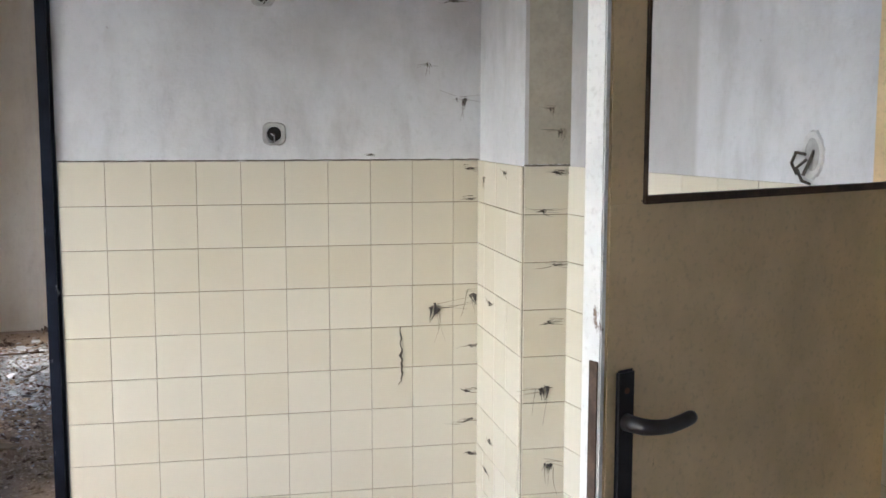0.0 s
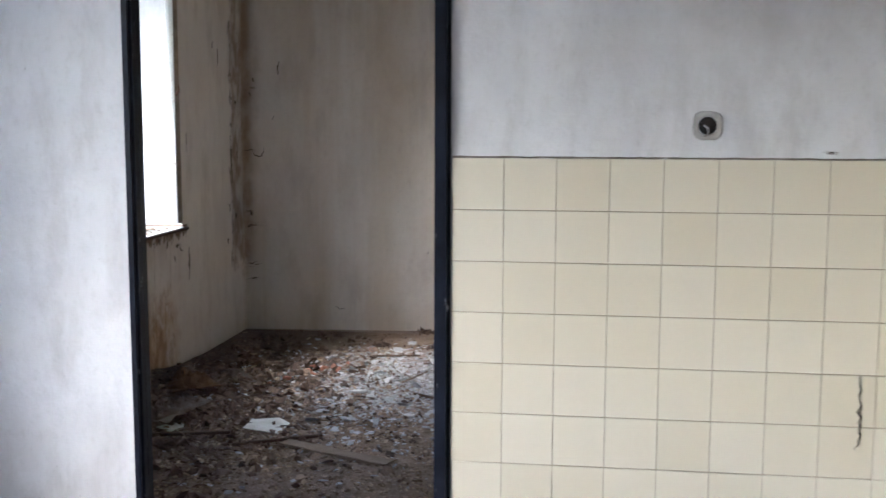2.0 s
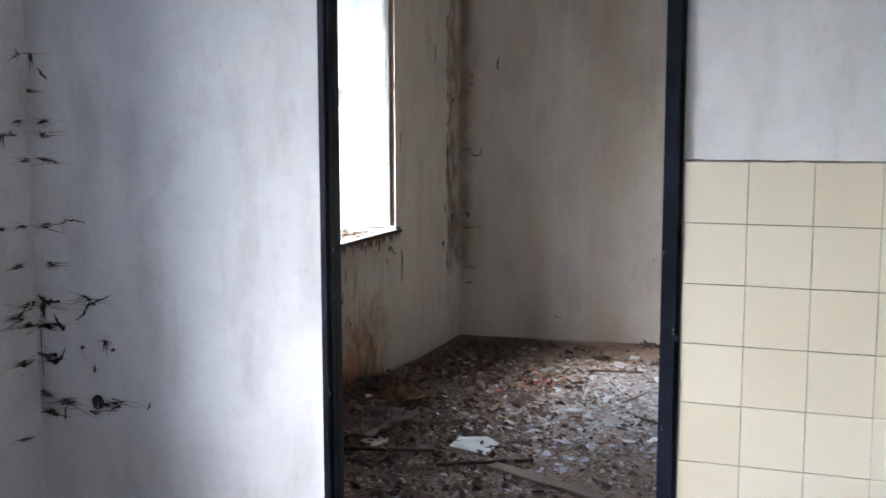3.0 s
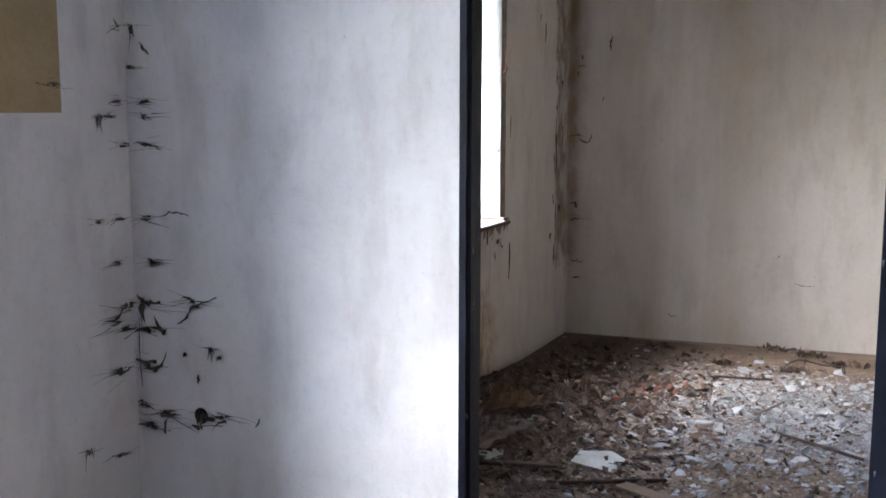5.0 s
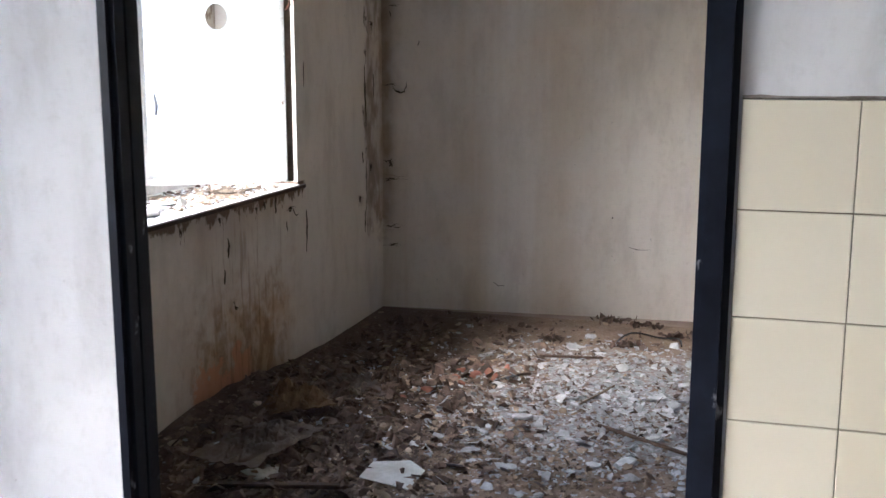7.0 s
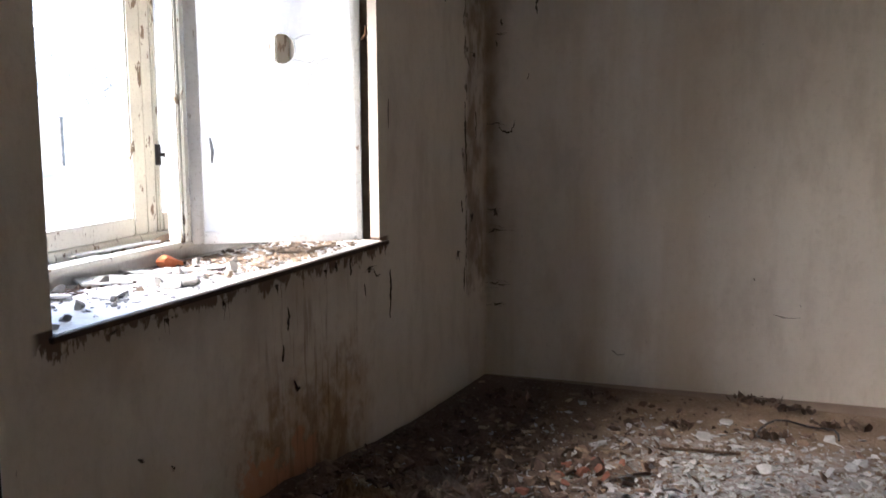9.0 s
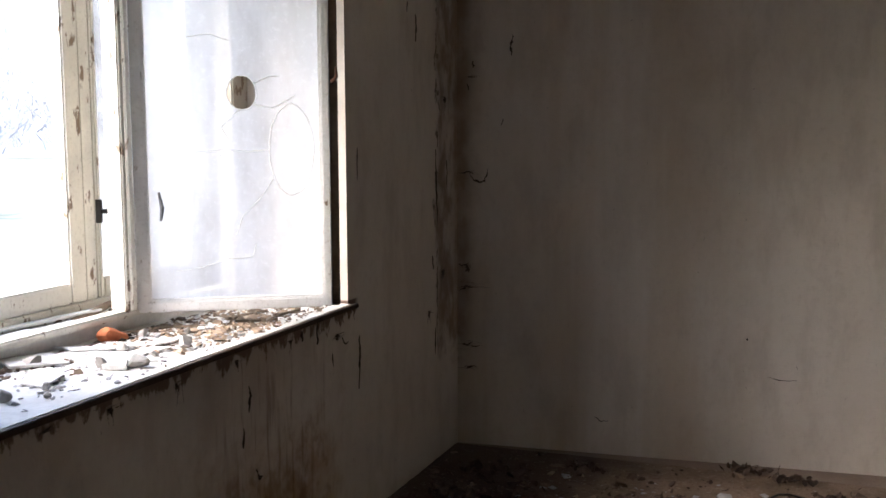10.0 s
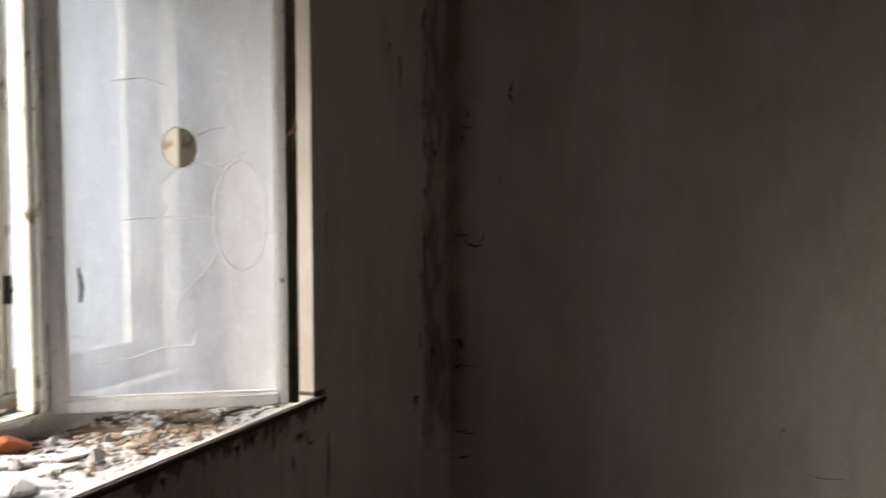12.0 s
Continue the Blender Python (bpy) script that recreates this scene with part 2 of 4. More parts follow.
c = k.mix(k.ramp(k.noise(6, 5), 0.35, 0.7), (0.005, 0.006, 0.010), (0.012, 0.015, 0.025))
w = k.ramp(k.noise(34, 6, (1, 1, 0.5)), 0.66, 0.74)
c = k.mix(w, c, (0.22, 0.22, 0.23))
STEEL = k.finish(c, 0.42, ((k.noise(60, 5), 0.3, 0.002), (w, -0.4, 0.001)), 0.0, 0.12)
k = Mat("cream_glazed_tile")
c = k.mix(k.random(), (0.565, 0.518, 0.40), (0.61, 0.568, 0.462))
c = k.mix(k.math("MULTIPLY", k.ramp(k.noise(1.5, 2), 0.4, 0.7), 0.06), c, (0.48, 0.42, 0.30))
GLAZE = k.finish(c, 0.26, ((k.noise(9, 2), 0.03, 0.002),), 0.0, 0.5)
WINDOW_PAINT = flaked_paint("weathered_white_paint", (0.80, 0.77, 0.68), (0.20, 0.14, 0.09), 0.595)
SASH_PAINT = flaked_paint("sash_white_paint", (0.88, 0.88, 0.86), (0.25, 0.18, 0.12), 0.655)
OLD_PAINT = flaked_paint("worn_frame_paint", (0.42, 0.38, 0.31), (0.16, 0.11, 0.07), 0.55)
DOOR_PAINT = flaked_paint("tan_door_paint", (0.74, 0.55, 0.30), (0.10, 0.07, 0.04), 0.715, 0.2)
DOOR_FRAME_PAINT = flaked_paint("cream_frame_paint", (0.76, 0.73, 0.68), (0.18, 0.12, 0.08), 0.66)
BAKELITE = simple("black_bakelite", (0.012, 0.010, 0.010), (0.025, 0.02, 0.018), 20, 0.4, 140, 0.1, 0.001)
RUST = simple("rusty_steel", (0.10, 0.045, 0.025), (0.18, 0.09, 0.05), 40, 0.8, 200, 0.4, 0.001)
SILL_TOP = simple("sill_board_paint", (0.84, 0.83, 0.80), (0.70, 0.67, 0.62), 7, 0.6, 60, 0.3, 0.002)
SILL_EDGE = simple("dark_sill_edge", (0.035, 0.022, 0.015), (0.07, 0.045, 0.03), 18, 0.8, 120)
CLEAR_GLASS = glass_material("dusty_outer_glass", (0.03, 0.16), (0.8, 0.82, 0.85, 1))
DIRTY_GLASS = glass_material("grimy_glass", (0.48, 0.86), (0.88, 0.90, 0.94, 1))
OUTWALL = simple("outer_render", (0.55, 0.52, 0.46), (0.45, 0.42, 0.37), 2, 0.95, 50)

# ---- large structure ----
def structure(name, bm, material, label):
    return tagged(obj(name, bm, material), label, "wall" if name.startswith("wall") else name.split("_")[0], kind="structure")


DOOR_L, DOOR_R, DOOR_H = -0.986, -0.003, 2.03
WY0, WY1, WZ0, WZ1 = 1.19, 2.957, 0.842, 2.25
XO = -2.68                    # outer face of the window wall
H = 2.75
XR = 1.452                    # tiled return
YD = -0.57                    # wall of the glazed door

structure("floor", prism([(XO, -5.4), (3.6, -5.4), (3.6, 5.2), (XO, 5.2)], -0.2, 0.0), CONCRETE, "dusty brown bare concrete floor")
structure("ceiling", prism([(XO, -5.4), (3.6, -5.4), (3.6, 5.2), (XO, 5.2)], H, H + 0.25), CEILING, "limewashed ceiling")
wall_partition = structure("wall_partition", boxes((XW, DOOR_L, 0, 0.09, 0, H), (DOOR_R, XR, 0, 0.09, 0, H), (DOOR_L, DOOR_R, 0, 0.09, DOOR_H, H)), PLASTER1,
                           "white plastered partition wall with cream tiled dado")
structure("wall_window_room", boxes((XO, XW, 0.14, WY0, 0, H), (XO, XW, WY1, 4.4, 0, H), (XO, XW, WY0, WY1, 0, WZ0 - 0.017), (XO, XW, WY0, WY1, WZ1, H)), PLASTER2,
          "cream plastered outer wall with damp brown stains")
structure("wall_far", prism([(XW, far_y(XW)), (1.65, far_y(1.65)), (1.65, 4.75), (XW, 4.75)], 0, H), PLASTER2, "cream plastered wall with faint ochre streaks")
structure("wall_room_end", boxes((1.5, 1.62, 0.14, 4.37, 0, H)), PLASTER2, "plain cream plastered wall")
structure("wall_partition_lining", boxes((XW, DOOR_L, 0.09, 0.10, 0, H), (DOOR_R, XR, 0.09, 0.10, 0, H), (DOOR_L, DOOR_R, 0.09, 0.10, DOOR_H, H)), PLASTER2, "cream plastered back of the partition wall")
# first room: outer wall with its own window openings beside the walker
# both are out of view; the farther one is added to brighten the room
structure("wall_outer", boxes((XO, XW, -0.8, 0.14, 0, H), (XO, XW, -2.1, -0.8, 0, 0.84), (XO, XW, -2.1, -0.8, 2.3, H), (XO, XW, -2.9, -2.1, 0, H),
                               (XO, XW, -4.4, -2.9, 0, 0.84), (XO, XW, -4.4, -2.9, 2.3, H), (XO, XW, -5.0, -4.4, 0, H)), PLASTER1, "white plastered outer wall with two unseen window openings for light")
structure("wall_back", boxes((XO, 3.4, -5.2, -5.0, 0, H)), PLASTER1, "plain white plastered wall")

# the right-hand wall, a little askew, with the doorway of the glazed door
RX0, RY0, RX1, RY1 = 1.60, YD, 1.88, -2.02
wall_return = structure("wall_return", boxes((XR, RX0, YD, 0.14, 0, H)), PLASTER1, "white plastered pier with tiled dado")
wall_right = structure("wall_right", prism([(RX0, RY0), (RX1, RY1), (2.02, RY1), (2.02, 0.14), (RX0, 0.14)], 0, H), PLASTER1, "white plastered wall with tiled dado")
structure("wall_right_rest", boxes((RX1, 2.02, -5.0, -2.80, 0, H), (RX1, 2.02, -2.80, RY1, 2.06, H)), PLASTER1, "white plastered wall over and beside the doorway")
structure("wall_corridor", boxes((3.2, 3.4, -5.0, 0.14, 0, H), (2.02, 3.2, 0.0, 0.14, 0, H)), PLASTER1, "plain white corridor wall")

# ---- steel door frame ----
frame_black = tagged(empty("door_frame", -0.5, 0.07, 0), "black painted steel door frame with chipped paint", "door frame")


def jamb(name, outer, inner):
    s = 1 if inner > outer else -1
    bm = bmesh.new()
    lo, hi = sorted((outer, inner))
    box(bm, lo, hi, -0.022, 0.024, 0, DOOR_H, bevel=0.010)
    lo, hi = sorted((outer, inner - s * 0.006))
    box(bm, lo, hi, 0.024, 0.070, 0, DOOR_H, bevel=0.006)
    ob = part(name, bm, STEEL, frame_black)
    ob.matrix_parent_inverse = frame_black.matrix_basis.inverted()
    return ob


jamb("left_jamb", DOOR_L, -0.954)
jamb("right_jamb", DOOR_R, -0.050)
head = part("head", boxes((DOOR_L, DOOR_R, -0.022, 0.060, DOOR_H - 0.045, DOOR_H + 0.005), bevel=0.008), STEEL, frame_black)
head.matrix_parent_inverse = frame_black.matrix_basis.inverted()

# ---- glazed door leaf, standing ajar ----
door_leaf = new("glazed_door")
door_leaf.matrix_basis = pose(1.105, -2.214, 0, 0, 0, 24.6)
tagged(door_leaf, "tan painted wooden door with an empty glazing opening, ajar", "door")
LW, LT, GB, GT = 0.79, 0.042, 1.372, 1.93
part("panel", boxes((0.0, LW, 0, LT, 0.01, GB), bevel=0.003), DOOR_PAINT, door_leaf)
part("stile", boxes((0.0, 0.076, 0, LT, GB, 2.0), bevel=0.003), DOOR_PAINT, door_leaf)
part("stile", boxes((0.770, LW, 0, LT, GB, 2.0), bevel=0.003), DOOR_PAINT, door_leaf)
part("top_rail", boxes((0.076, 0.770, 0, LT, GT, 2.0), bevel=0.003), DOOR_PAINT, door_leaf)
BEAD = simple("bare_wood_bead", (0.05, 0.03, 0.018), (0.10, 0.062, 0.036), 25, 0.8, 150, 0.4, 0.001)
part("glazing_bead", boxes((0.076, 0.770, -0.004, 0.012, GB - 0.004, GB + 0.009), (0.076, 0.081, -0.003, 0.010, GB + 0.009, GT)), BEAD, door_leaf, "broken dark glazing bead")
part("edge_lip", boxes((-0.012, -0.0005, 0.001, LT, 0.01, 2.0), bevel=0.002), DOOR_FRAME_PAINT, door_leaf, "pale rebated door edge")
part("lock_faceplate", boxes((-0.0150, -0.0124, 0.004, 0.022, 0.86, 1.13), bevel=0.0005), BEAD, door_leaf, "rusty lock faceplate")
handle_plate = part("handle_plate", boxes((0.018, 0.058, -0.009, -0.0005, 0.86, 1.113), bevel=0.004), BAKELITE, door_leaf, "black handle plate")
part("handle", tube([(0.038, -0.008, 1.030), (0.038, -0.030, 1.030), (0.040, -0.043, 1.030), (0.050, -0.050, 1.029), (0.066, -0.052, 1.027), (0.09, -0.052, 1.025), (0.12, -0.051, 1.027), (0.140, -0.050, 1.030), (0.147, -0.050, 1.031)],
                    [0.014, 0.013, 0.013, 0.0125, 0.012, 0.0115, 0.0115, 0.0115, 0.009], 14), BAKELITE, handle_plate, "black lever handle", smooth=True)
part("screw", tube([(0.038, -0.010, 1.08), (0.038, -0.007, 1.08)], [0.005, 0.005], 10), RUST, handle_plate)
for z in (0.3, 1.7):
    part("hinge", tube([(LW + 0.006, -0.004, z), (LW + 0.006, -0.004, z + 0.1)], [0.009, 0.009], 10), RUST, door_leaf, "rusty hinge")

# ---- window ----
sill = new("window_sill")
tagged(sill, "peeling white window sill board with a dark worn edge", "window sill", kind="structure")
part("board", boxes((-2.42, XW + 0.012, WY0, WY1, WZ0 - 0.0165, WZ0), bevel=0.002), SILL_TOP, sill)
part("nosing", boxes((XW + 0.0125, XW + 0.030, WY0 - 0.03, WY1 + 0.03, WZ0 - 0.018, WZ0 - 0.001), bevel=0.003), SILL_EDGE, sill, "dark worn sill nosing")
part("middle_board", boxes((-2.56, -2.42, WY0, WY1, WZ0 - 0.0165, WZ0 + 0.045), bevel=0.003), SILL_TOP, sill)
part("outer_board", boxes((-2.72, -2.56, WY0, WY1, WZ0 - 0.0165, WZ0 + 0.01), bevel=0.003), SILL_TOP, sill)

window_1 = tagged(new("window_1"), "weathered white double timber window with broken panes", "window", kind="structure")
WB = WZ0 + 0.045


def member(name, d, material=WINDOW_PAINT, parent=None, bevel=0.005):
    return part(name, boxes(d, bevel=bevel), material, parent or window_1)


# inner frame
member("frame_rail", (-2.44, -2.385, WY0, WY1, WB, WB + 0.022))
member("frame_rail", (-2.44, -2.37, WY0, WY1, WZ1 - 0.06, WZ1))
member("frame_post", (-2.44, -2.37, WY0, WY0 + 0.05, WB + 0.022, WZ1 - 0.06))
member("frame_post", (-2.44, -2.37, WY1 - 0.105, WY1, WB + 0.022, WZ1 - 0.06), OLD_PAINT)
member("mullion", (-2.445, -2.385, 2.235, 2.288, WB + 0.022, WZ1 - 0.06))
member("mullion_bead", (-2.385, -2.374, 2.25, 2.275, WB + 0.022, WZ1 - 0.06), bevel=0.003)
member("mullion_rebate", (-2.445, -2.408, 2.288, 2.322, WB + 0.022, WZ1 - 0.06), bevel=0.003)
# outer frame
member("frame_rail", (-2.62, -2.545, WY0, WY1, WZ0 + 0.046, WZ0 + 0.085))
member("frame_rail", (-2.62, -2.545, WY0, WY1, WZ1 - 0.06, WZ1))
member("frame_post", (-2.62, -2.545, WY0, WY0 + 0.05, WZ0 + 0.085, WZ1 - 0.06))
member("frame_post", (-2.62, -2.545, WY1 - 0.05, WY1, WZ0 + 0.085, WZ1 - 0.06))
member("mullion", (-2.63, -2.555, 2.262, 2.318, WZ0 + 0.085, WZ1 - 0.06))


def outer_sash(y0, y1, left, right):
    sash = new("outer_sash")
    sash.parent = window_1
    z0, z1 = WZ0 + 0.087, WZ1 - 0.062
    for name, d in (("stile", (-2.60, -2.548, y0, y0 + left, z0, z1)), ("stile", (-2.60, -2.548, y1 - right, y1, z0, z1)),
                    ("rail", (-2.60, -2.548, y0 + left, y1 - right, z0, z0 + 0.065)), ("rail", (-2.60, -2.548, y0 + left, y1 - right, z1 - 0.06, z1))):
        part(name, boxes(d, bevel=0.006), WINDOW_PAINT, sash)
    return sash


outer_sash(WY0 + 0.052, 2.260, 0.06, 0.075)
outer_sash(2.320, WY1 - 0.052, 0.022, 0.06)


def outline_sheet(points, thick, place):
    """A thin sheet from its outline in its own plane; place turns (u, v, w) into a point."""
    bm = bmesh.new()
    a = [bm.verts.new(place(u, v, 0)) for u, v in points]
    b = [bm.verts.new(place(u, v, thick)) for u, v in points]
    n = len(points)
    bm.faces.new(a)
    bm.faces.new(b[::-1])
    for i in range(n):
        bm.faces.new((a[i], b[i], b[(i + 1) % n], a[(i + 1) % n]))
    bmesh.ops.recalc_face_normals(bm, faces=bm.faces)
    return bm


SHARD = [(2.19, 1.67), (2.13, 1.63), (2.08, 1.62), (2.03, 1.66), (2.00, 1.73), (1.98, 1.85), (2.00, 1.95), (2.05, 2.03), (2.10, 2.14), (2.19, 2.14)]
pane = part("broken_pane", outline_sheet(SHARD, 0.003, lambda u, v, w: (-2.575 + w, u, v)), DIRTY_GLASS, window_1, "remaining shard of a dusty broken pane")
pane.visible_shadow = False
pane = part("pane", outline_sheet([(2.34, 0.99), (2.85, 0.99), (2.85, 2.13), (2.34, 2.13)], 0.003, lambda u, v, w: (-2.575 + w, u, v)), CLEAR_GLASS, window_1)
pane.visible_shadow = False
latch = part("latch", tube([(-2.548, 2.328, 1.17), (-2.548, 2.328, 1.245)], [0.011, 0.011], 8), BAKELITE, window_1, "dark window latch")
part("lever", tube([(-2.548, 2.328, 1.207), (-2.525, 2.332, 1.207), (-2.520, 2.35, 1.207), (-2.520, 2.405, 1.205)], [0.008, 0.008, 0.008, 0.006], 8), BAKELITE, latch)

STRIP_BROWN = simple("brown_edge_strip", (0.22, 0.17, 0.12), (0.33, 0.26, 0.19), 18, 0.85, 120, 0.4, 0.001)
# the open inner sash, hinged on the mullion
sash_open = new("open_sash")
sash_open.matrix_basis = pose(-2.388, 2.293, 0, 0, 0, 31.8)
tagged(sash_open, "open white casement sash with grimy cracked glass", "window sash")
SZ0, SZ1, SW, ST = 0.893, 2.19, 0.610, 0.052
part("stile", boxes((0.0, 0.036, 0, ST, SZ0, SZ1), bevel=0.004), SASH_PAINT, sash_open)
part("stile", boxes((SW - 0.028, SW, 0, ST, SZ0, SZ1), bevel=0.004), SASH_PAINT, sash_open)
part("rail", boxes((0.036, SW - 0.028, 0, ST, SZ0, SZ0 + 0.034), bevel=0.004), SASH_PAINT, sash_open)
part("rail", boxes((0.036, SW - 0.028, 0, ST, SZ1 - 0.05, SZ1), bevel=0.004), SASH_PAINT, sash_open)
part("glazing_bead", boxes((0.036, 0.043, 0.008, 0.03, SZ0 + 0.034, SZ1 - 0.05), (SW - 0.035, SW - 0.028, 0.008, 0.03, SZ0 + 0.034, SZ1 - 0.05), (0.043, SW - 0.035, 0.008, 0.03, SZ0 + 0.034, SZ0 + 0.041)), SASH_PAINT, sash_open)
# strip added for the dark line beside the sash, not a known part
part("edge_strip", boxes((SW + 0.0005, SW + 0.028, 0.022, ST, SZ0, SZ1), bevel=0.003), STRIP_BROWN, sash_open, "brown strip added beside the sash edge")
for z in (1.13, 1.9):
    part("hinge", tube([(-0.004, -0.006, z), (-0.004, -0.006, z + 0.11)], [0.009, 0.009], 8), SASH_PAINT, sash_open)
part("catch", tube([(SW + 0.006, 0.004, 1.61), (SW + 0.022, -0.004, 1.63), (SW + 0.02, -0.01, 1.66)], [0.007, 0.006, 0.004], 6), RUST, sash_open, "small dark catch")


def loop(cu, cv, ru, rv, n, jag, seed):
    r = random.Random(seed)
    return [(cu + ru * (1 + jag * r.uniform(-1, 1)) * math.cos(i * math.tau / n), cv + rv * (1 + jag * r.uniform(-1, 1)) * math.sin(i * math.tau / n)) for i in range(n)]


bm = bmesh.new()
edges = []
HOLE = loop(0.335, 1.579, 0.046, 0.054, 28, 0.03, 3)
OVAL = loop(0.488, 1.40, 0.070, 0.145, 36, 0.02, 5)
for ring in ([(0.037, SZ0 + 0.035), (SW - 0.029, SZ0 + 0.035), (SW - 0.029, SZ1 - 0.051), (0.037, SZ1 - 0.051)], HOLE):
    vs = [bm.verts.new((u, 0.020, v)) for u, v in ring]
    edges += [bm.edges.new((vs[i], vs[(i + 1) % len(vs)])) for i in range(len(vs))]
bmesh.ops.triangle_fill(bm, edges=edges, use_beauty=True)
pane = part("pane", bm, DIRTY_GLASS, sash_open, "grimy cracked pane with a round hole")
pane.visible_shadow = False
GLASS_EDGE = simple("broken_glass_edge", (0.86, 0.89, 0.89), (0.93, 0.95, 0.95), 30, 0.25, 90, 0.1, 0.001)


def crack(points, r=0.0023):
    part("crack", tube([(u, 0.0185, v) for u, v in points], [r] * len(points), 5), GLASS_EDGE, sash_open)


crack(HOLE + HOLE[:1], 0.0024)
crack(OVAL + OVAL[:1], 0.0024)
for path in ([(0.37, 1.545), (0.43, 1.53), (0.46, 1.545), (0.50, 1.57)], [(0.375, 1.61), (0.42, 1.63), (0.45, 1.632)], [(0.418, 1.40), (0.36, 1.395), (0.28, 1.40), (0.19, 1.392)],
             [(0.43, 1.31), (0.39, 1.25), (0.33, 1.19), (0.31, 1.13)], [(0.33, 1.53), (0.27, 1.47), (0.30, 1.42), (0.26, 1.38)], [(0.12, 1.02), (0.20, 1.03), (0.28, 1.055), (0.36, 1.06), (0.37, 1.10)],
             [(0.17, 1.75), (0.24, 1.76), (0.3, 1.74)]):
    crack(path)
DRIP = simple("grey_putty_run", (0.20, 0.20, 0.20), (0.30, 0.30, 0.31), 30, 0.9, 90)
part("putty_run", tube([(0.078, 0.018, 1.18), (0.083, 0.016, 1.22), (0.074, 0.018, 1.27)], [0.004, 0.007, 0.004], 6), DRIP, sash_open)

# ---- outside ----
FROST = simple("frosted_grass", (0.20, 0.20, 0.12), (0.40, 0.39, 0.32), 0.9, 1.0, 5, 0.3, 0.02)
GZ = -0.6
bm = bmesh.new()
for x0, x1, y0, y1 in ((-900, XO, -900, 900), (XO, 900, 5.2, 900), (XO, 900, -900, -5.4), (3.6, 900, -5.4, 5.2)):
    vs = [bm.verts.new(p) for p in ((x0, y0, GZ), (x1, y0, GZ), (x1, y1, GZ), (x0, y1, GZ))]
    bm.faces.new(vs)
bmesh.ops.remove_doubles(bm, verts=bm.verts, dist=0.001)
tagged(obj("ground", bm, FROST), "frosted pale grass yard", "ground", kind="structure")
tagged(obj("foundation", boxes((XO + 0.005, 3.59, -5.39, 5.19, GZ - 0.3, -0.2)), OUTWALL), "rendered foundation of the house", "foundation", kind="structure")

# hillside with bare woods; winter haze is put into their pale colours
TWIG = simple("haze_paled_twigs", (0.48, 0.465, 0.45), (0.60, 0.585, 0.57), 0.3, 1.0, 3, 0.2, 0.05, island=0.35)
BARK = simple("grey_bark", (0.16, 0.14, 0.12), (0.28, 0.26, 0.24), 6, 0.95, 40)
bm = bmesh.new()
grid = []
for i in range(14):
    row = []
    for j in range(25):
        d, a = 88 + i * 14, radians(108 + j * 3.2)
        z = GZ - 0.3 + 44 * (1 - math.cos(min(i / 11, 1) * math.pi)) / 2 * (0.85 + 0.25 * noise.noise((j * 0.35, i * 0.3, 0)))
        row.append(bm.verts.new((d * math.cos(a), d * math.sin(a), z)))
    grid.append(row)
for r0, r1 in zip(grid, grid[1:]):
    for j in range(24):
        bm.faces.new((r0[j], r0[j + 1], r1[j + 1], r1[j]))
HILL = simple("brushwood_hill", (0.34, 0.33, 0.32), (0.47, 0.46, 0.44), 0.12, 1.0, 1.5, 0.3, 0.2)
tagged(obj("hill", bm, HILL, smooth=True), "wooded hillside coloured pale for winter haze", "hill", kind="structure")
verts, faces = [], []
r = random.Random(11)
for n in range(1300):
    d, a = r.uniform(84, 200), radians(r.uniform(118, 165))
    ground = GZ + 44 * (1 - math.cos(min(max(d - 88, 0) / 154, 1) * math.pi)) / 2 * 0.95
    h = r.uniform(5, 10)
    cx, cy = d * math.cos(a), d * math.sin(a)
    for q in range(60):
        t = r.random() ** 0.7
        out = Vector((r.gauss(0, 1.2), r.gauss(0, 1.2), 0))
        p = Vector((cx, cy, ground + h * (0.05 + 0.8 * t))) + out * (0.3 + 0.7 * t)
        way = (out * 0.5 + Vector((r.gauss(0, 0.4), r.gauss(0, 0.4), 1.0))).normalized() * r.uniform(0.7, 2.2)
        side = way.cross(Vector((r.gauss(0, 1), r.gauss(0, 1), r.gauss(0, 1)))).normalized() * r.uniform(0.025, 0.08)
        i0 = len(verts)
        verts += [p - side, p + side, p + way * 0.6 + side * 0.7, p + way]
        faces += [(i0, i0 + 1, i0 + 2), (i0, i0 + 2, i0 + 3)]
me = bpy.data.meshes.new("woods")
me.from_pydata(verts, [], faces)
me.materials.append(TWIG)
tagged(new("woods", me), "bare woods on the hillside, coloured pale for haze", "woods", kind="stuff")


